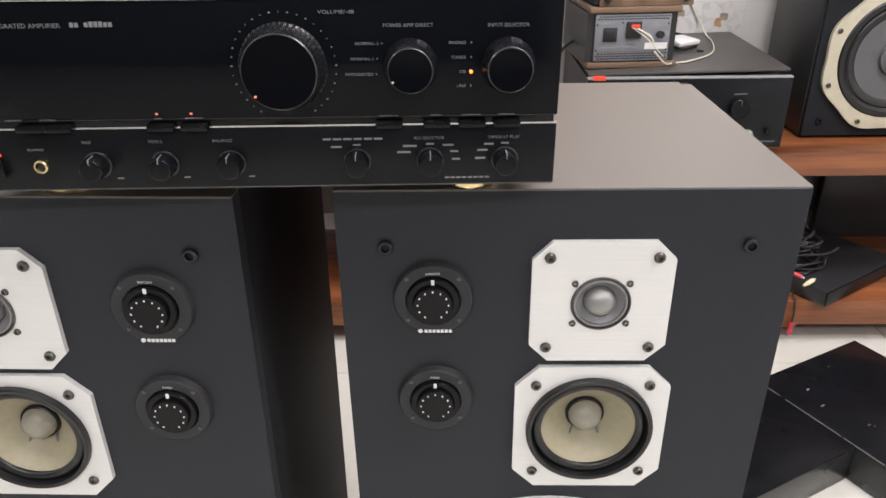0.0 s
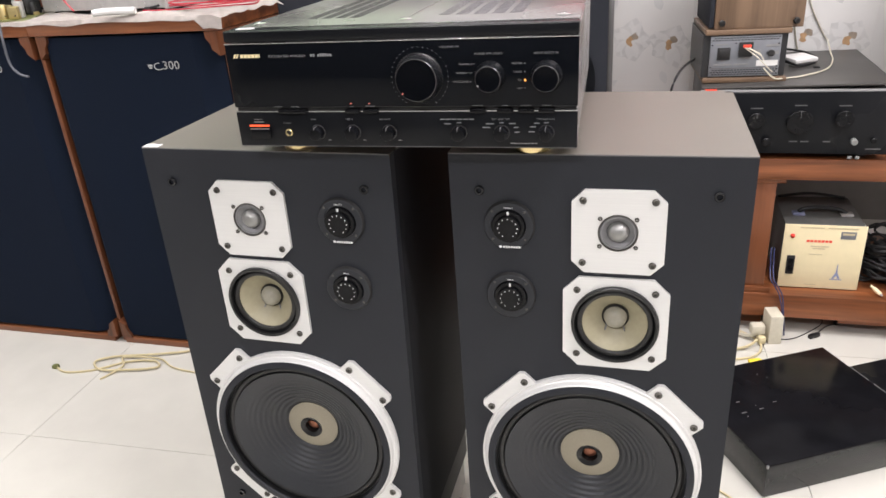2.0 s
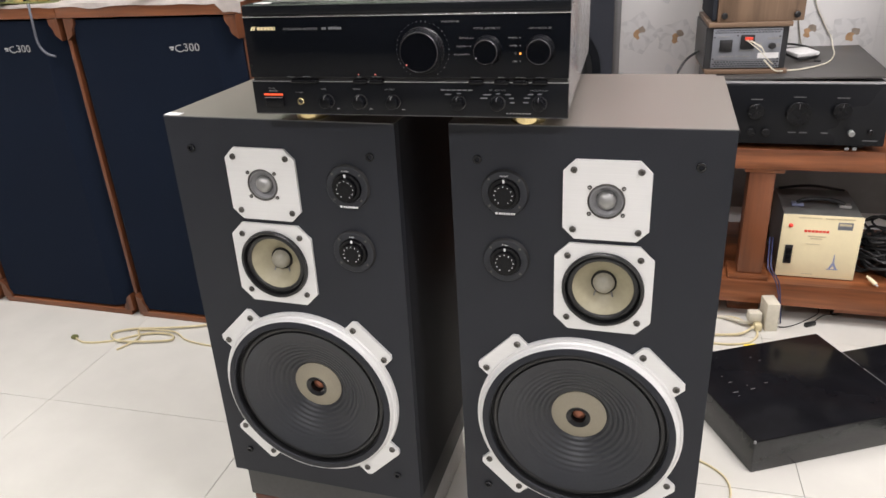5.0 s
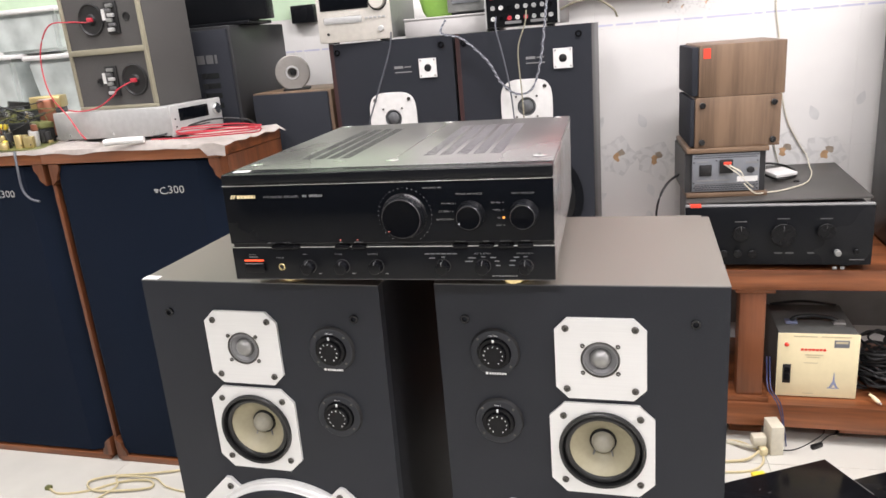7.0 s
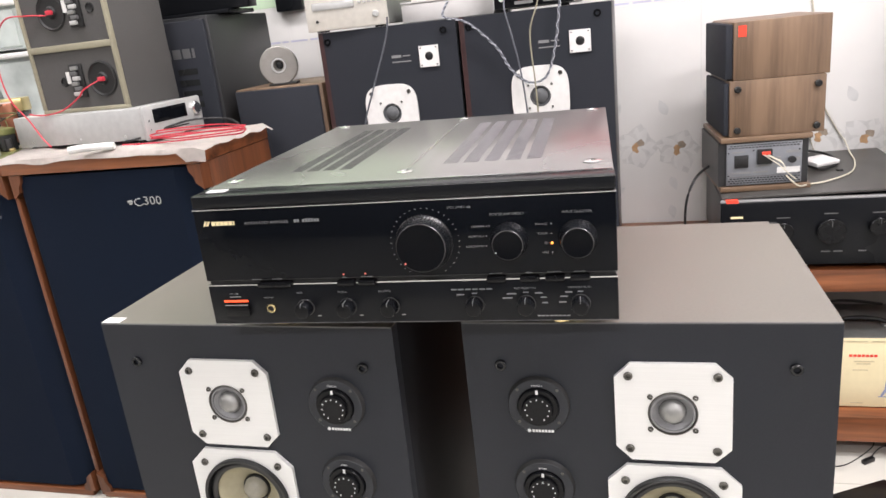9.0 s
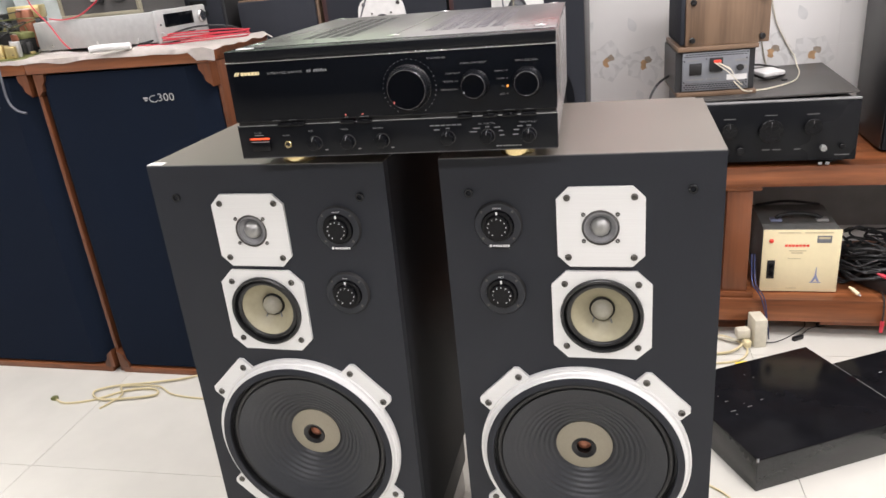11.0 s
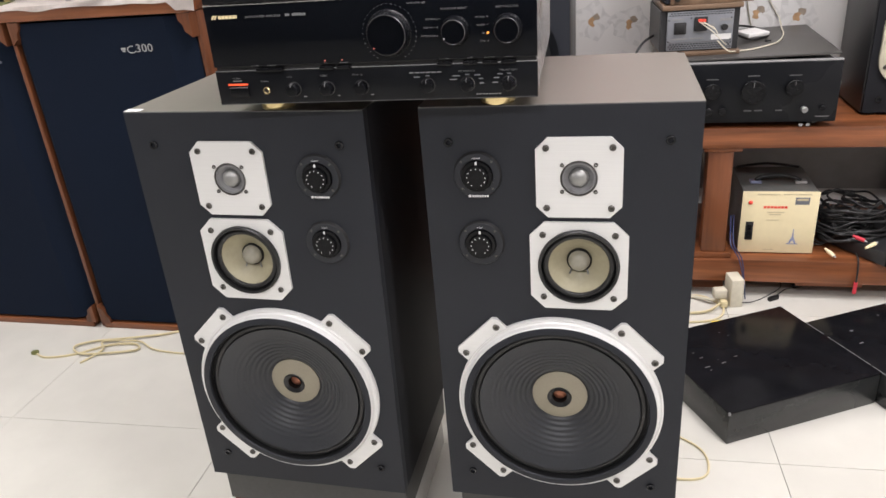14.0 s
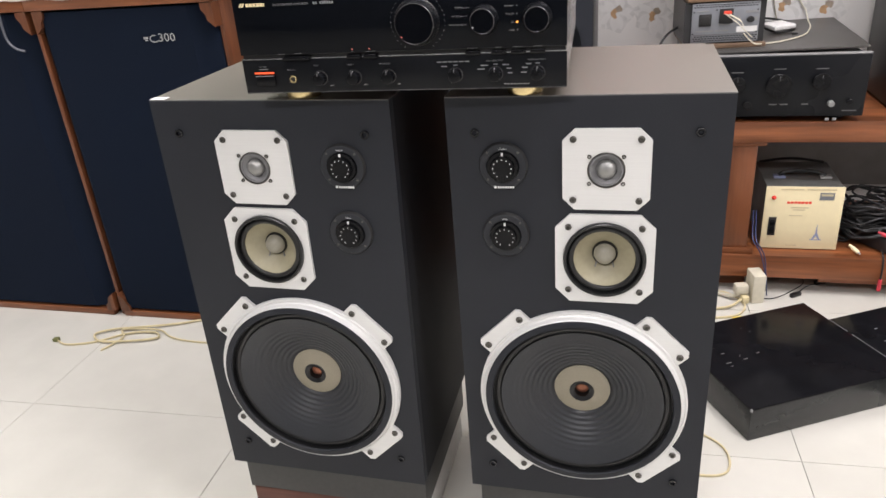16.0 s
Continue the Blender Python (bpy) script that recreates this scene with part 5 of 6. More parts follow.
def shelf_amplifier():
    a = thing("shelf_amplifier", pose(0.198, 1.066, ST), "matt black amplifier with red tag under stacked speakers", "amplifier")
    w, h, d = 0.457, 0.1852, 0.43
    part("case", box(0.006, w - 0.006, 0.03, d, 0.018, h - 0.014, 0.002), M_AMP2, a)
    lid = box(0.004, w - 0.002, 0.020, d - 0.002, h - 0.006, h, 0.002)
    for v in lid.verts:
        v.co.z += 0.020 * v.co.x + 0.025 * v.co.y
    top = part("top_cover", lid, M_DUSTYAMP, a, "dusty black loose top cover, slightly lifted")
    f = part("front_panel", box(0, w, 0.0, 0.0295, 0.016, h - 0.009, 0.003), M_SATIN, a)
    part("top_trim", box(0, w, 0.002, 0.0190, h - 0.0085, h - 0.0045, 0.001), M_PRINTDIM, a, "thin grey edge")
    for x, z, r, y in ((0.140, 0.106, 0.021, -0.016), (0.243, 0.103, 0.031, -0.018), (0.345, 0.111, 0.022, -0.016)):
        kb = part("control_knob", knob(x, z, r, 0.0, y, 36), M_KNOB, a)
        bars([(x - 0.015, x + 0.015, z + r + 0.008, z + r + 0.0105)], -0.0006, f, M_PRINTFAINT)
        part("pointer", box(x - 0.0006, x + 0.0006, y - 0.0005, y + 0.001, z + r * 0.4, z + r * 0.85), M_PRINTFAINT, kb, smooth=0)
    for x in (0.098, 0.134, 0.170):
        part("small_knob", knob(x, 0.05, 0.011, 0.0, -0.014, 24), M_KNOB, f)
    part("jack_knob", knob(0.375, 0.052, 0.008, 0.0, -0.016, 20), M_GREYSTEEL, f, "bright small knob")
    part("small_knob", knob(0.420, 0.055, 0.007, 0.0, -0.008, 20), M_KNOB, f)
    bars([(0.225, 0.245, 0.048, 0.051), (0.252, 0.272, 0.048, 0.051), (0.305, 0.322, 0.048, 0.051), (0.405, 0.440, 0.030, 0.0325), (0.02, 0.05, 0.126, 0.129)], -0.0006, f, M_PRINTFAINT)
    bars([(0.022, 0.050, 0.138, 0.143)], -0.0006, f, M_GOLDPRINT, "badge")
    part("red_tag", box(0.012, 0.040, 0.004, 0.022, h - 0.0043, h - 0.0033), M_REDTAG, a, "red paper tag", smooth=0)
    part("red_tag", box(0.012, 0.040, 0.0015, 0.0025, h - 0.0110, h - 0.0035), M_REDTAG, a, "red paper tag", smooth=0)
    part("black_port", box(0.30, 0.315, 0.2, 0.212, h + 0.0108, h + 0.015, 0.001), M_SLOT, top)
    for fx in (0.05, w - 0.05):
        for fy in (0.06, d - 0.06):
            part("foot", upright([(0, 0), (0.02, 0), (0.02, 0.0175), (0, 0.0175)], fx, fy, 20), M_RUBBER, a)
    for fx in (0.372, 0.39):
        part("hanging_plug", box(fx - 0.005, fx + 0.005, -0.004, 0.0, 0.005, 0.0125, 0.001), M_GREYSTEEL, a)


shelf_amplifier()
A2T = ST + 0.1894
BY = 4


def walnut_speaker(m, label, tag, sx):
    """Lying speaker: cloth side to the left, wooden side in front; origin at the near left bottom corner."""
    s = thing("walnut_speaker", m, label, "loudspeaker", "stacked small walnut speakers")
    w, d, h = 0.214 + sx, 0.255, 0.134
    part("cabinet", box(sx, w, 0, d, 0, h, 0.002), M_WALNUT_Z, s, "walnut veneer cabinet")
    part("grille", box(-0.009, sx - 0.0005, 0.003, d - 0.006, 0.004, h - 0.004, 0.003), M_DARKBOX, s, "dark blue-grey cloth grille")
    if tag:
        part("price_tag", box(sx + 0.010, sx + 0.028, -0.0012, -0.0002, h - 0.034, h - 0.008), M_REDTAG, s, "red paper tag", smooth=0)
    else:
        for fx in (sx + 0.018, w - 0.018):
            for fz in (0.016, h - 0.020):
                part("rubber_foot", lathe([(0.008, 0.0), (0.008, -0.005), (0.006, -0.007), (0, -0.007)], fx, fz, 18), M_RUBBER, s)


def plate_speaker(m):
    s = thing("powered_speaker", m @ Matrix.Diagonal((1, 1, 0.9, 1)), "walnut powered speaker showing its grey rear plate", "loudspeaker")
    w, d, h = 0.208, 0.260, 0.150
    part("side_panel", box(0, w, 0.0, d, h - 0.014, h, 0.002), M_WALNUT_X, s, "walnut board")
    part("side_panel", box(0, w, 0.0, d, 0.0, 0.014, 0.002), M_WALNUT_X, s, "walnut board")
    part("body", box(-0.004, w - 0.006, 0.012, d - 0.004, 0.0145, h - 0.0145), M_AMP2, s, smooth=0)
    p = part("rear_plate", box(0.014, w - 0.022, 0.004, 0.0118, 0.018, h - 0.018, 0.001), M_BACKPLATE, s, "grey metal rear plate")
    part("power_inlet", box(0.036, 0.060, -0.002, 0.0038, 0.072, 0.096, 0.002), M_SLOT, p)
    part("terminal", box(0.084, 0.118, -0.004, 0.0038, 0.074, 0.115, 0.002), M_SLOT, p)
    part("red_terminal", box(0.093, 0.113, -0.007, -0.0042, 0.100, 0.109, 0.002), M_REDTAG, p, "red terminal strip")
    part("dial", knob(0.163, 0.082, 0.009, 0.004, -0.006, 20), M_SLOT, p)
    for z in (0.0225, 0.0285, 0.0345, 0.1195, 0.1255):
        bm = bmesh.new()
        for i in range(21):
            shift = 0.004 if round(z * 1000) % 4 else 0.0
            box(0.018 + 0.0078 * i + shift, 0.0232 + 0.0078 * i + shift, 0.0034, 0.0041, z, z + 0.0030, bm=bm)
        part("vent_slots", bm, M_SLOT, p, smooth=0)
    part("inlet_frame", box(0.032, 0.064, -0.0005, 0.0038, 0.066, 0.101, 0.002), M_SLOT, p)
    for x, z in ((0.018, 0.108), (0.180, 0.108), (0.018, 0.045), (0.180, 0.045), (0.076, 0.112)):
        part("plate_screw", lathe([(0.0022, 0.004), (0.0022, 0.0028), (0, 0.0024)], x, z, 10), M_SLOT, p)
    bars([(0.130, 0.182, 0.046, 0.062)], 0.0028, p, M_WHITE, "paper_label")
    bars([(0.150, 0.182, 0.100, 0.107), (0.172, 0.182, 0.078, 0.088), (0.122, 0.138, 0.076, 0.092), (0.026, 0.056, 0.108, 0.1115), (0.026, 0.070, 0.050, 0.054), (0.076, 0.110, 0.050, 0.054), (0.082, 0.124, 0.068, 0.071)], 0.003, p, M_PRINTDIM)
    bars([(0.020, 0.183, 0.0405, 0.0418)], 0.0032, p, M_PRINTFAINT)
    part("lead", tube([(0.100, -0.006, 0.098), (0.110, -0.02, 0.090), (0.128, -0.03, 0.075), (0.150, -0.03, 0.050), (0.165, -0.03, 0.035)], 0.0014, 6), M_WHITEWIRE, p)
    part("lead", tube([(0.108, -0.006, 0.100), (0.120, -0.02, 0.092), (0.132, -0.025, 0.085), (0.142, -0.026, 0.066)], 0.0014, 6), M_WHITEWIRE, p)
    part("lead", tube([(0.096, -0.006, 0.100), (0.112, -0.022, 0.096), (0.135, -0.028, 0.080)], 0.0014, 6), M_WHITEWIRE, p)


plate_speaker(pose(0.203, 1.122, A2T, 0, 0, BY))
walnut_speaker(pose(0.218, 1.130, A2T + 0.1355, 0, 0, BY), "small walnut speaker on its side with rubber feet", False, 0.004)
walnut_speaker(pose(0.221, 1.132, A2T + 0.2700, 0, 0, BY + 1), "small walnut speaker on its side with red tag", True, 0.009)
cable([(0.345, 1.09, A2T + 0.045), (0.375, 1.10, A2T + 0.016), (0.41, 1.15, A2T + 0.006), (0.455, 1.17, A2T + 0.007), (0.524, 1.239, A2T + 0.010), (0.56, 1.35, A2T + 0.013), (0.572, 1.44, A2T + 0.016), (0.578, 1.525, A2T + 0.036), (0.572, 1.537, 0.765), (0.551, 1.537, 0.80), (0.517, 1.537, 0.872), (0.492, 1.537, 1.0), (0.485, 1.537, 1.11), (0.471, 1.537, 1.224), (0.468, 1.537, 1.5)], 0.0021, M_WHITEWIRE, "thin off-white wire running up the wall")
cable([(0.500, 1.50, A2T + 0.004), (0.498, 1.532, 0.735), (0.484, 1.537, 0.795), (0.470, 1.537, 0.88), (0.46, 1.537, 1.0)], 0.0018, M_TAN, "thin greyish wire behind the stacked speakers")
lp = [(x, y, z + 0.009) for x, y, z in ((0.425, 1.33, A2T + 0.02), (0.435, 1.42, A2T + 0.02), (0.465, 1.47, A2T + 0.014), (0.51, 1.46, A2T + 0.006), (0.522, 1.38, A2T + 0.005), (0.505, 1.31, A2T + 0.005), (0.46, 1.275, A2T + 0.005), (0.428, 1.31, A2T + 0.012))]
cable(lp, 0.0035, M_BLACKWIRE, "loop of black power cable on the amplifier")
tagged(part("white_card", box(0, 0.075, 0, 0.062, 0, 0.012, 0.004, m=pose(0.452, 1.270, A2T + 0.017, 5, 0, 32)), M_WHITE), "white plastic plug lying on the amplifier", "plug")
cable([(0.215, 1.30, A2T + 0.045), (0.16, 1.23, 0.745), (0.132, 1.20, 0.70), (0.124, 1.20, 0.64), (0.13, 1.21, 0.57), (0.17, 1.22, ST + 0.004)], 0.0035, M_BLACKWIRE, "thin black cable hanging behind the amplifier")


def voltage_stabiliser():
    s = thing("voltage_stabiliser", pose(0.454, 1.118, SB), "cream-fronted voltage stabiliser with grey case and handle", "stabiliser")
    w, h, d = 0.208, 0.199, 0.23
    part("case", box(0.002, w - 0.002, 0.003, d, 0.004, h - 0.002, 0.003), M_GREYSTEEL, s, "dark grey steel case")
    f = part("front_panel", box(0, w, 0.0, 0.0028, 0.004, h, 0.001), M_CREAM, s, "cream painted front")
    part("pilot_lamp", lathe([(0.006, 0.0), (0.006, -0.003), (0.003, -0.006), (0, -0.0065)], 0.023, h - 0.034, 18), M_RED, f, "red pilot lamp")
    sw = part("switch", box(0.016, 0.037, -0.003, 0.0, 0.046, 0.104, 0.001), M_SLOT, s)
    part("rocker", box(0.020, 0.033, -0.006, -0.0032, 0.055, 0.074, 0.002), M_KNOB, sw)
    part("rocker", box(0.020, 0.033, -0.006, -0.0032, 0.075, 0.095, 0.002), M_KNOB, sw)
    bars([(0.060 + 0.0095 * i, 0.0675 + 0.0095 * i, h - 0.0525, h - 0.0455) for i in range(7)], -0.0005, f, M_RED, "badge")
    part("rating_plate", box(0.144, 0.182, -0.0008, 0.0, h - 0.040, h - 0.018), M_BACKPLATE, f, smooth=0)
    bars([(0.148, 0.178, h - 0.028, h - 0.022), (0.072, 0.118, h - 0.066, h - 0.063), (0.078, 0.110, h - 0.073, h - 0.070), (0.07, 0.105, h - 0.090, h - 0.088), (0.07, 0.1, 0.014, 0.016), (0.04, 0.10, h - 0.010, h - 0.007), (0.11, 0.185, h - 0.010, h - 0.007)], -0.0011, f, M_FAINTTAN)
    tw = [(0.138, 0.036), (0.143, 0.036), (0.149, 0.046), (0.155, 0.036), (0.160, 0.036), (0.1515, 0.056), (0.1498, 0.082), (0.1482, 0.082), (0.1465, 0.056)]
    part("tower_emblem", plate(tw, (), -0.0006, 0.0), M_BLUEPRINT, f, smooth=0)
    part("emblem_base", box(0.134, 0.164, -0.0006, 0.0, 0.033, 0.0355), M_BLUEPRINT, f, smooth=0)
    for x in (0.03, 0.155):
        part("handle_mount", box(x, x + 0.032, 0.07, 0.095, h - 0.002, h + 0.006, 0.002), M_BLUEPRINT if x < 0.1 else M_SILVER, s)
    part("handle", tube([(0.045, 0.082, h + 0.005), (0.06, 0.082, h + 0.016), (0.10, 0.082, h + 0.021), (0.145, 0.082, h + 0.016), (0.170, 0.082, h + 0.005)], 0.006, 8), M_RUBBER, s, "black carrying handle")
    part("rear_bar", tube([(0.01, d - 0.01, h), (0.1, d - 0.01, h + 0.012), (0.195, d - 0.01, h)], 0.004, 6), M_RUBBER, s)
    for fx in (0.02, w - 0.02):
        part("foot", box(fx - 0.01, fx + 0.01, 0.02, 0.2, 0, 0.0038), M_RUBBER, s, smooth=0)


voltage_stabiliser()
# tangle of cables and a flat black unit on the lower shelf
fb = thing("flat_player", pose(0.832, 1.036, SB, 0, 0, 34), "flat dusty black unit lying on the lower shelf", "player")
part("case", box(0.0, 0.33, 0.0, 0.235, 0.004, 0.046, 0.003), M_AMP2, fb)
part("front", box(-0.0005, 0.3305, -0.005, -0.0005, 0.006, 0.044, 0.001), M_SATIN, fb)
part("foot", box(0.02, 0.28, 0.02, 0.2, 0, 0.0038), M_RUBBER, fb, smooth=0)
lean = thing("leaning_board", pose(0.985, 1.452, SB), "plain black board standing upright on the lower shelf", "board")
part("board", box(0.0, 0.30, 0.0, 0.022, 0.0, 0.337, 0.002), M_AMP2, lean)
part("edge_strip", box(-0.004, -0.0003, -0.001, 0.023, 0.0, 0.337, 0.001), M_VINYL, lean)
rg = random.Random(11)
unit_frame = pose(0.832, 1.036, SB, 0, 0, 34).inverted()
for k in range(19):
    cx, cy, cz = 0.765 + rg.uniform(-0.03, 0.04), 1.205 + rg.uniform(-0.03, 0.03), SB + 0.03 + 0.0062 * k
    a0, rx, ry, tl = rg.uniform(0, 6), rg.uniform(0.050, 0.098), rg.uniform(0.045, 0.075), rg.uniform(-0.9, 0.9)
    pts = []
    for i in range(rg.randint(11, 17)):
        a = a0 + i * 0.62
        px = max(0.672, cx + rx * math.cos(a) * rg.uniform(0.8, 1.15))
        py = cy + ry * math.sin(a) * rg.uniform(0.8, 1.15)
        q = unit_frame @ Vector((px, py, SB))
        low = SB + 0.052 if -0.02 < q.x < 0.35 and -0.02 < q.y < 0.255 else SB + 0.006
        pts.append((px, py, max(low, cz + 0.03 * math.sin(a) * tl + rg.uniform(-0.012, 0.012))))
    cable(pts, rg.choice([0.0042, 0.0036, 0.003]), M_BLACKWIRE, "tangled black audio cable in a heap", "audio_cable")
for x, y, z, ry, rz, mat, lab in ((0.706, 1.098, SB + 0.016, 24, -48, M_CREAM, "off-white audio plug on a black cable"), (0.800, 1.070, SB + 0.056, -14, 28, M_CREAM, "cream audio plug on a black cable"), (0.775, 1.092, SB + 0.066, 12, -35, M_REDWIRE, "red audio plug on a black cable")):
    p = thing("audio_plug", pose(x, y, z, 0, ry, rz), lab, "plug", "coloured audio plugs")
    part("barrel", tube([(-0.010, 0, 0), (0.003, 0, 0), (0.013, 0, 0)], 0.0058, 12), mat, p)
    part("sleeve", tube([(-0.020, 0, 0), (-0.010, 0, 0)], 0.0038, 10), mat, p)
    part("pin", tube([(0.013, 0, 0), (0.020, 0, 0)], 0.0026, 8), M_SILVER, p)
hang = thing("audio_plug", pose(0.775, SY - 0.008, SB - 0.06, 0, 90, 0), "red audio plug hanging over the shelf edge", "plug", "coloured audio plugs")
part("barrel", tube([(0, 0, 0), (0.035, 0, 0)], 0.0055, 12), M_REDWIRE, hang)
part("lead", tube([(0, 0, 0), (-0.03, 0, 0), (-0.066, 0.012, 0), (-0.075, 0.04, 0)], 0.0025, 6), M_BLACKWIRE, hang)


def big_speaker():
    s = thing("large_speaker", pose(0.747, 1.177, ST), "large black speaker with worn silver woofer ring", "loudspeaker")
    w, h, d = 0.40, 0.76, 0.275
    part("cabinet", box(0, w, 0.012, d, 0.006, h, 0.003), M_AMP2, s)
    part("baffle", box(0.003, w - 0.003, 0.0, 0.0118, 0.009, h - 0.003), M_VINYL, s)
    cx, cz = 0.190, 0.197
    lobes = [(cx + (0.1725 + 0.0045 * math.cos(8 * (i * math.pi / 48 - math.pi / 8))) * math.cos(i * math.pi / 48), cz + (0.1725 + 0.0045 * math.cos(8 * (i * math.pi / 48 - math.pi / 8))) * math.sin(i * math.pi / 48)) for i in range(96)]
    ring = part("woofer_frame", plate(lobes, [circle(cx, cz, 0.142, 72)], -0.010, -0.0002), M_BRASSY, s, "tarnished silver woofer ring")
    part("surround", lathe([(0.1425, -0.007), (0.138, -0.012), (0.128, -0.013), (0.120, -0.006), (0.116, -0.008), (0.106, -0.0065), (0.100, -0.002)], cx, cz, 64), M_RUBBER, ring)
    part("cone", lathe([(0.101, -0.002), (0.045, -0.0008), (0.043, -0.010), (0.025, -0.018), (0, -0.021)], cx, cz, 64), M_CONEGREY, ring, "grey paper cone")
    for i in range(8):
        a = radians(22.5 + 45 * i)
        octa_screw(cx + 0.164 * math.cos(a), cz + 0.164 * math.sin(a), -0.010, 0.0062, ring)
    for px in (0.039, w - 0.039):
        part("grille_socket", lathe([(0.0085, 0.0), (0.0085, -0.003), (0.005, -0.003), (0.0042, 0.0)], px, 0.045, 16), M_KNOB, s)
    for fx in (0.03, w - 0.03):
        part("foot", box(fx - 0.012, fx + 0.012, 0.02, d - 0.02, 0, 0.0058), M_RUBBER, s, smooth=0)


big_speaker()

# ---- on the floor ----


def low_box(m, w, d, h, label, worn_edge=False):
    b = thing("black_box", m, label, "box", "low black boards on the floor")
    part("side", box(0, w, 0, d, 0, h - 0.0045, 0.003), M_BLACKSIDE, b, "grey-black scuffed sides")
    top = part("top", box(-0.001, w + 0.001, -0.001, d + 0.001, h - 0.0042, h, 0.0015), M_BLACKGLOSS, b, "dusty glossy black top")
    rg = random.Random(int(w * 1000))
    for i in range(5 if worn_edge else 11):
        x, y, sz = rg.uniform(0.06, w - 0.06) * rg.uniform(0.5, 1), d * rg.uniform(0.45, 0.92), rg.uniform(0.0010, 0.0035)
        part("scuff", box(x - sz * rg.uniform(0.6, 3.5), x + sz, y - sz * 0.4, y + sz * 0.4, h, h + 0.0004), M_PRINTFAINT if i % 3 else M_PRINTDIM, top, smooth=0)
    part("worn_corner", box(-0.0015, 0.003, -0.0015, 0.003, h - 0.007, h + 0.0005, 0.001), M_PRINTDIM, b)
    if worn_edge:
        for y0, y1 in ((0.0, 0.10), (0.103, 0.19), (0.196, 0.33), (0.345, d)):
            part("worn_edge", box(-0.0018, 0.0004, y0, y1, h - 0.0020, h + 0.0003), M_PRINTFAINT, top, smooth=0)


low_box(pose(0.341, 0.380, 0, 0, 0, 28.5), 0.404, 0.338, 0.087, "low glossy black box lying on the tile floor")
low_box(pose(0.776, 0.431, 0, 0, 0, 28.5), 0.338, 0.407, 0.0868, "low glossy black box with a worn pale edge", True)


def floor_cable(points, r, mat, label):
    return cable([(x, y, r + z) for x, y, z in points], r, mat, label)


def moved(points, dx, dy):
    return [(x + dx, y + dy, z) for x, y, z in points]


floor_cable(moved([(-1.648, 0.521, 0), (-1.60, 0.505, 0), (-1.52, 0.53, 0), (-1.44, 0.585, 0.002), (-1.36, 0.60, 0.003), (-1.33, 0.57, 0.003), (-1.42, 0.54, 0.004), (-1.50, 0.53, 0.004), (-1.545, 0.565, 0.004), (-1.50, 0.60, 0.004), (-1.40, 0.625, 0.005), (-1.30, 0.66, 0.003), (-1.24, 0.69, 0), (-1.10, 0.69, 0)], 0.024, 0.026), 0.0035, M_CREAMWIRE, "pale yellowed cable curled on the floor tiles")
floor_cable(moved([(-1.47, 0.49, 0), (-1.455, 0.515, 0.002), (-1.44, 0.56, 0.005), (-1.47, 0.60, 0.005), (-1.40, 0.61, 0.006), (-1.34, 0.61, 0.005), (-1.28, 0.58, 0.002), (-1.18, 0.57, 0), (-1.05, 0.58, 0)], 0.024, 0.026), 0.003, M_CREAMWIRE, "second pale cable curled on the floor tiles")
tip = thing("cable_plug", pose(-1.628, 0.549, 0), "small green plug at the end of a cable", "plug")
part("plug_body", box(-0.012, 0.006, -0.008, 0.008, 0.0, 0.012, 0.003), M_GREENGOLD, tip)
floor_cable([(0.19, 1.0, 0), (0.30, 1.06, 0), (0.38, 1.02, 0.012), (0.41, 1.02, 0.03)], 0.005, M_WHITEWIRE, "off-white mains cable on the floor")
floor_cable([(0.20, 1.02, 0), (0.30, 1.06, 0), (0.362, 1.062, 0), (0.41, 1.0, 0), (0.384, 0.93, 0), (0.30, 0.905, 0), (0.22, 0.92, 0)], 0.0035, M_CREAMWIRE, "yellowed cable looped on the floor")
floor_cable([(0.20, 0.93, 0), (0.28, 0.95, 0), (0.36, 0.965, 0.004), (0.40, 1.0, 0.012)], 0.004, M_CREAMWIRE, "yellowed cable running to the adapter")
ad = thing("mains_adapter", pose(0.43, 1.035, 0, 0, 0, 12), "off-white mains adapter with plugs on the floor", "adapter")
part("block", box(-0.006, 0.03, -0.030, 0.03, 0.0, 0.090, 0.003), M_WHITEWIRE, ad, "off-white plastic block")
part("plug", box(-0.05, -0.0125, -0.02, 0.01, 0.025, 0.055, 0.005), M_WHITEWIRE, ad)
part("plug", box(-0.034, -0.0125, -0.034, -0.006, 0.002, 0.0245, 0.005), M_CREAMWIRE, ad)
floor_cable([(0.455, 1.03, 0.005), (0.50, 1.045, 0), (0.56, 1.10, 0), (0.60, 1.16, 0), (0.585, 1.24, 0)], 0.0015, M_BLACKWIRE, "thin dark cable with small plugs on the floor")
floor_cable([(0.563, 1.067, 0), (0.585, 1.105, 0), (0.61, 1.135, 0), (0.644, 1.152, 0)], 0.0015, M_BLACKWIRE, "thin dark cable with small plugs on the floor")
for px, py, rz in ((0.560, 1.064, 35), (0.645, 1.153, 25)):
    p = thing("small_plug", pose(px, py, 0.005, 0, 0, rz), "small black plug at a thin cable's end", "plug", "small black plugs")
    part("plug_body", box(-0.018, 0.018, -0.006, 0.006, -0.005, 0.007, 0.002), M_RUBBER, p)
floor_cable([(0.12, 0.42, 0), (0.22, 0.40, 0), (0.28, 0.36, 0), (0.296, 0.31, 0), (0.28, 0.265, 0), (0.22, 0.255, 0), (0.14, 0.28, 0)], 0.0028, M_CREAMWIRE, "thin brownish cable looped on the floor")
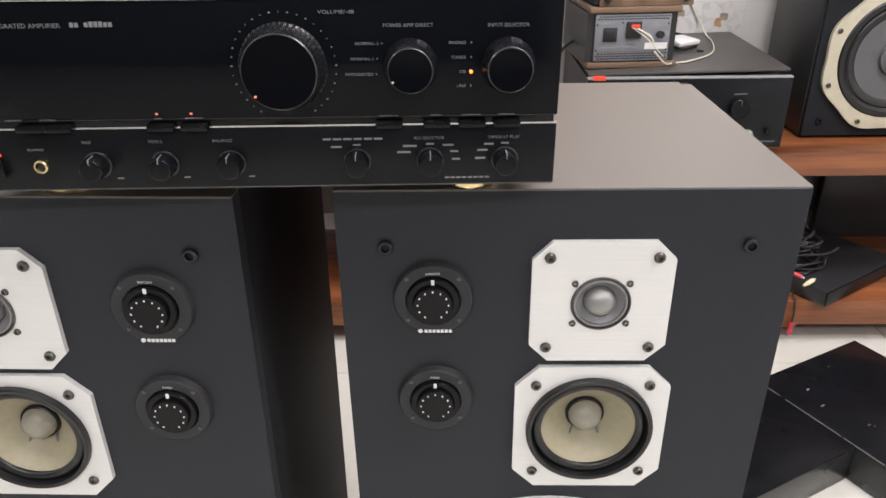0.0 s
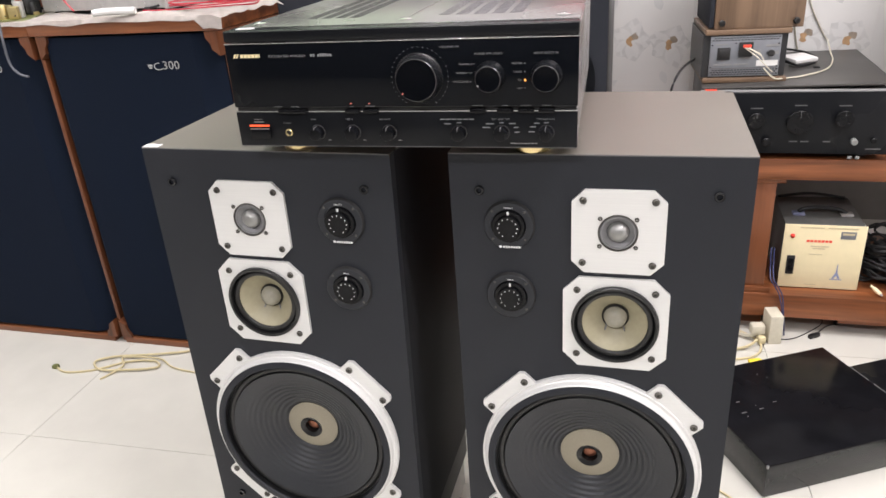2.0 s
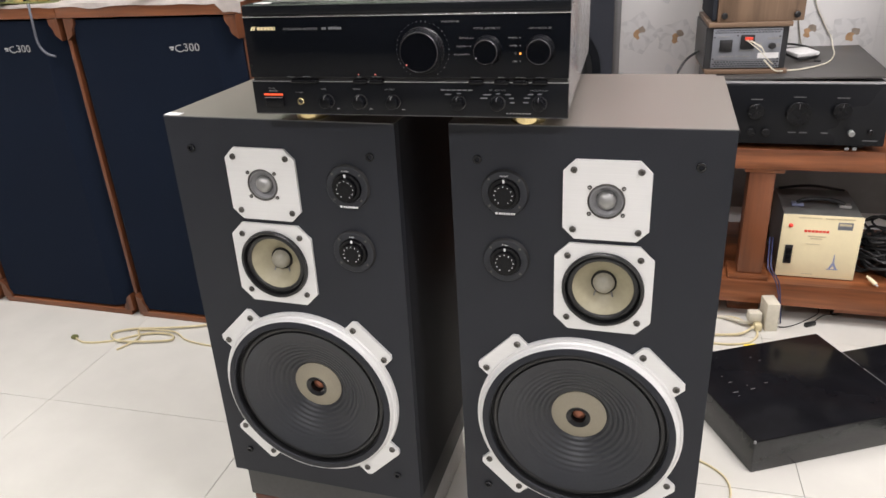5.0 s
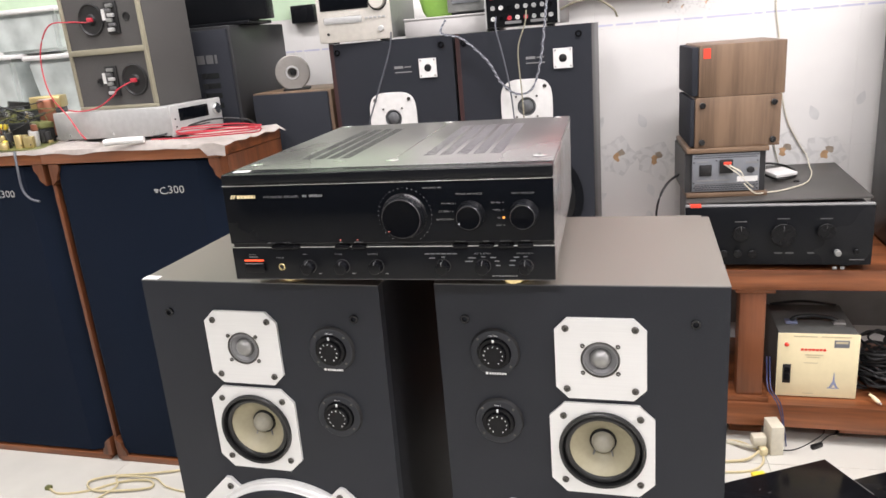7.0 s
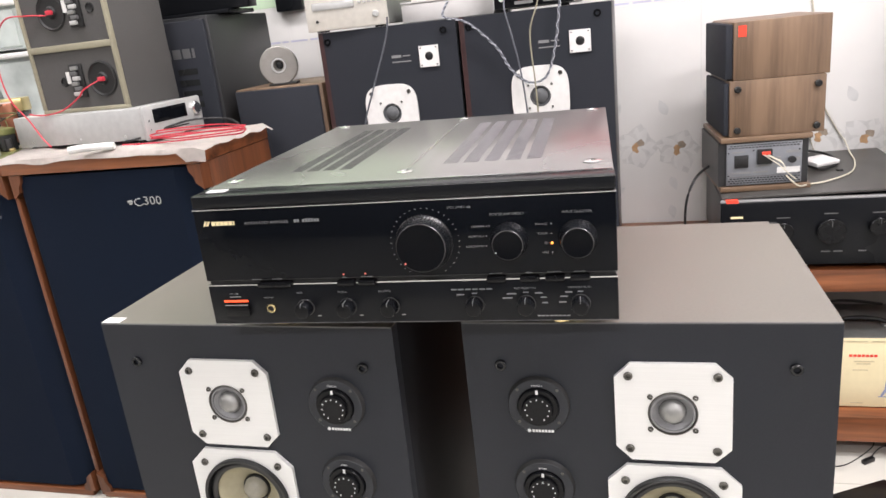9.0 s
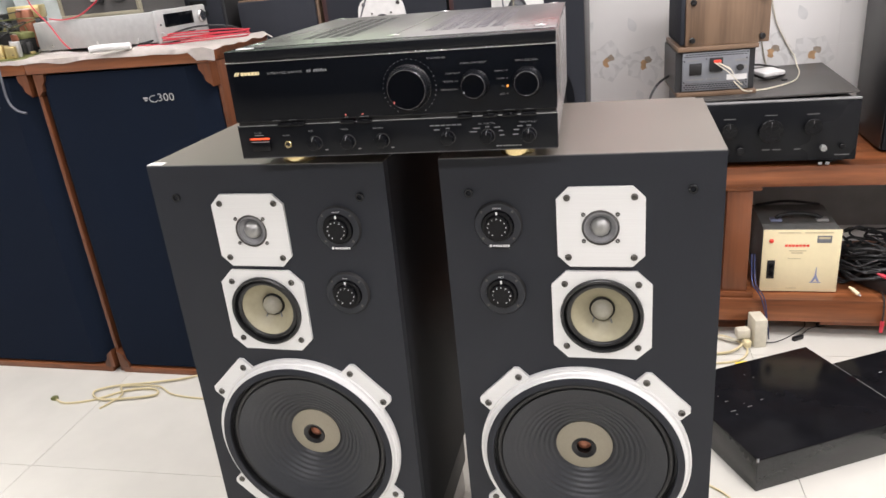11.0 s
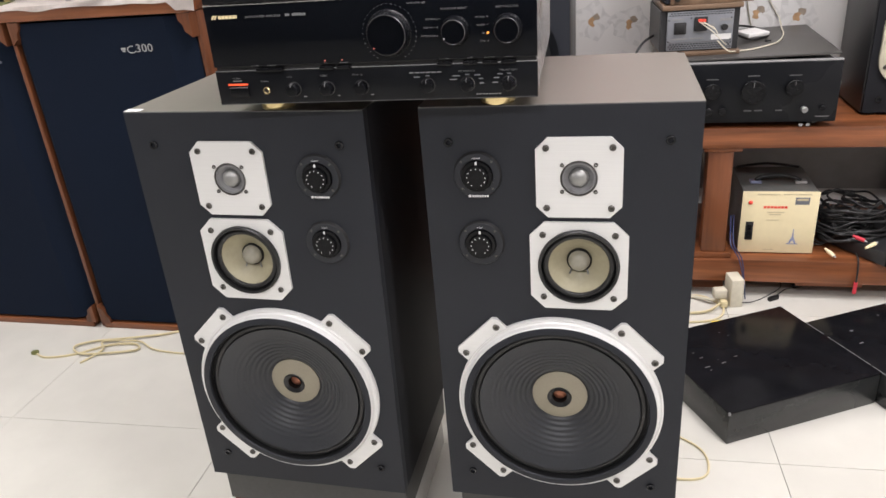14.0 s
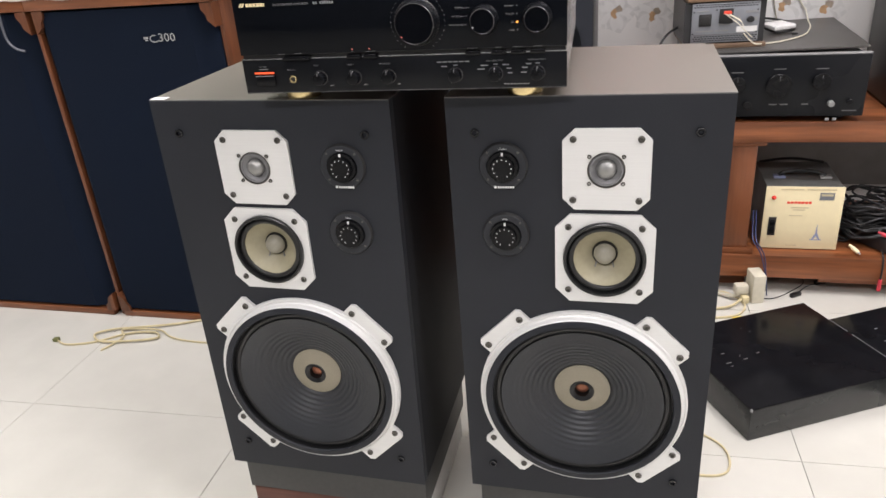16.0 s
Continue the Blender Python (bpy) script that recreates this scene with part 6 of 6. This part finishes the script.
for dx in (0.0, 0.008):
    cable([(0.432 + dx, 1.15, SB + 0.11), (0.424 + dx, SY - 0.004, 0.186), (0.438 + dx, SY - 0.011, 0.160), (0.453 + dx, SY - 0.011, 0.130), (0.468 + dx * 0.4, SY - 0.010, 0.07), (0.472 + dx, SY - 0.012, 0.003)], 0.0018, M_BLUEWIRE, "thin blue wire hanging over the shelf edge")
tagged(part("yellow_plug", box(-0.018, 0.018, -0.008, 0.008, 0.0, 0.010, 0.003, m=pose(0.385, 0.905, 0, 0, 0, 20)), M_YELLOW), "small yellow plastic piece on the floor", "plug")

# ---- wall prints ----


def petal_shape(length, width, a, cx, cz, y):
    pts = []
    for i in range(14):
        t = i / 13
        pts.append((t * length, width * math.sin(math.pi * t ** 0.8) * 0.5))
    pts += [(p, -q) for p, q in reversed(pts[1:-1])]
    c, s = math.cos(a), math.sin(a)
    return [(cx + p * c - q * s, cz + p * s + q * c) for p, q in pts]


def flower_print(cx, cz, size, seed, parent):
    rg = random.Random(seed)
    for i in range(5):
        a = rg.uniform(-0.2, 0.2) + i * 2 * math.pi / 5
        length = size * rg.uniform(0.85, 1.1)
        part("petal_print", plate(petal_shape(length, size * 0.95, a, cx, cz, 0), (), Y1 - 0.00815 - 0.0001 * i, Y1 - 0.0078), M_PETAL, parent, smooth=0)
        for side in (-0.28, 0.16):
            part("petal_print", plate(petal_shape(length * rg.uniform(0.84, 0.95), size * 0.42, a + side, cx, cz, 0), (), Y1 - 0.00819 - 0.0001 * i - 0.00003 * (side > 0), Y1 - 0.0078), M_PETALPALE, parent, smooth=0)
    k = 1.3 if size > 0.05 else 1.0
    for mat, ox, oz, rx, rz, y in ((M_STAMEN, 0.11, 0.16, 0.15, 0.13, 0.0088), (M_CENTRE, -0.02, 0.0, 0.135, 0.17, 0.0090), (M_PETALPALE, 0.10, -0.02, 0.07, 0.10, 0.0092)):
        out = [(cx + k * size * (ox + rx * rg.uniform(0.65, 1.2) * math.cos(an * 0.628)), cz + k * size * (oz + rz * rg.uniform(0.65, 1.2) * math.sin(an * 0.628))) for an in range(10)]
        part("flower_centre", plate(out, (), Y1 - y, Y1 - 0.0078), mat, parent, smooth=0)


def leaf_print(cx, cz, length, a, parent):
    part("leaf_print", plate(petal_shape(length, length * 0.55, a, cx, cz, 0), (), Y1 - 0.0082, Y1 - 0.0078), M_LEAF, parent, smooth=0)


prints = thing("flower_decor", pose(0, 0, 0), "pale grey flower decor printed on the white wall tiles", "decor", kind="structure")
for k in range(-4, 4):
    x = 0.005 + 0.51 * k
    flower_print(x, 0.765, 0.072, 10 + k, prints)
    flower_print(x + 0.122, 0.752, 0.072, 30 + k, prints)
    leaf_print(x + 0.09, 0.86, 0.05, 2.0, prints)
    leaf_print(x + 0.20, 0.90, 0.045, 1.2, prints)
    leaf_print(x - 0.07, 0.86, 0.05, 1.0, prints)
    leaf_print(x + 0.10, 0.67, 0.045, -1.2, prints)
    leaf_print(x + 0.10, 0.58, 0.045, -1.4, prints)
    leaf_print(x - 0.07, 0.62, 0.04, 0.6, prints)
    for i, (dx, dz) in enumerate(((0.16, 1.245), (0.20, 1.228), (0.235, 1.25), (0.27, 1.235), (0.31, 1.255))):
        flower_print(x + dx, dz, 0.026, 70 + 9 * k + i, prints)
    for x0, x1 in ((0.0, 0.052), (0.060, 0.128), (0.134, 0.196), (0.205, 0.262), (0.272, 0.402), (0.408, 0.432), (0.440, 0.500)):
        part("line_print", box(x + x0, x + x1, Y1 - 0.0083, Y1 - 0.0078, 1.188, 1.1935), M_LILAC, prints, smooth=0)

# ---- tiles ----
TW, TH = 0.255, 0.40
wall_tile = box(0.0001, TW - 0.0001, -0.008, -0.0005, 0.0001, TH - 0.0001, 0.0003, seg=1)
first = part("tile", wall_tile, M_TILEWALL, wall_north, smooth=0)
first.location = (0.005 - 0.067 - 7 * TW, Y1, -0.02)
for i in range(-12, 11):
    for j in range(3):
        if (i, j) != (-7, 0):
            t = new("tile", first.data)
            t.parent = wall_north
            t.location = (0.005 - 0.067 + i * TW, Y1, -0.02 + j * TH)
border = part("border_tile", box(0.0001, TW - 0.0001, -0.008, -0.0005, 0.0001, 0.1199, 0.0003, seg=1), M_TILEWALL, wall_north, smooth=0)
border.location = (0.005 - 0.067 - 12 * TW, Y1, -0.02 + 3 * TH)
for i in range(-11, 11):
    t = new("border_tile", border.data)
    t.parent = wall_north
    t.location = (0.005 - 0.067 + i * TW, Y1, -0.02 + 3 * TH)
FT = 0.635
turn = pose(-1.461, 0.261, 0, 0, 0, 2.1)
tile0 = part("tile", box(0.0007, FT - 0.0007, 0.0007, FT - 0.0007, -0.0039, 0.0, 0.0004, seg=1), M_TILEFLOOR, floor, smooth=0)
tile0.matrix_basis = turn
for i in range(-7, 8):
    for j in range(-9, 4):
        m = turn @ pose(i * FT, j * FT, 0)
        c = m @ Vector((FT / 2, FT / 2, 0))
        if (i, j) == (0, 0) or not (X0 - 0.33 < c.x < X1 + 0.33 and Y0 - 0.33 < c.y < Y1 + 0.33):
            continue
        if X0 + 0.33 < c.x < X1 - 0.33 and Y0 + 0.33 < c.y < Y1 - 0.33:
            t = new("tile", tile0.data)
            t.parent = floor
            t.matrix_basis = m
            continue
        # cut tiles along the walls
        bm = box(0.001, FT - 0.001, 0.001, FT - 0.001, -0.0039, 0.0, m=m)
        for co, no in (((X0 + 0.002, 0, 0), (-1, 0, 0)), ((X1 - 0.002, 0, 0), (1, 0, 0)), ((0, Y0 + 0.002, 0), (0, -1, 0)), ((0, Y1 - 0.01, 0), (0, 1, 0))):
            bmesh.ops.bisect_plane(bm, geom=list(bm.verts) + list(bm.edges) + list(bm.faces), plane_co=co, plane_no=no, clear_outer=True)
        if bm.faces:
            part("tile", bm, M_TILEFLOOR, floor, smooth=0)
        else:
            bm.free()
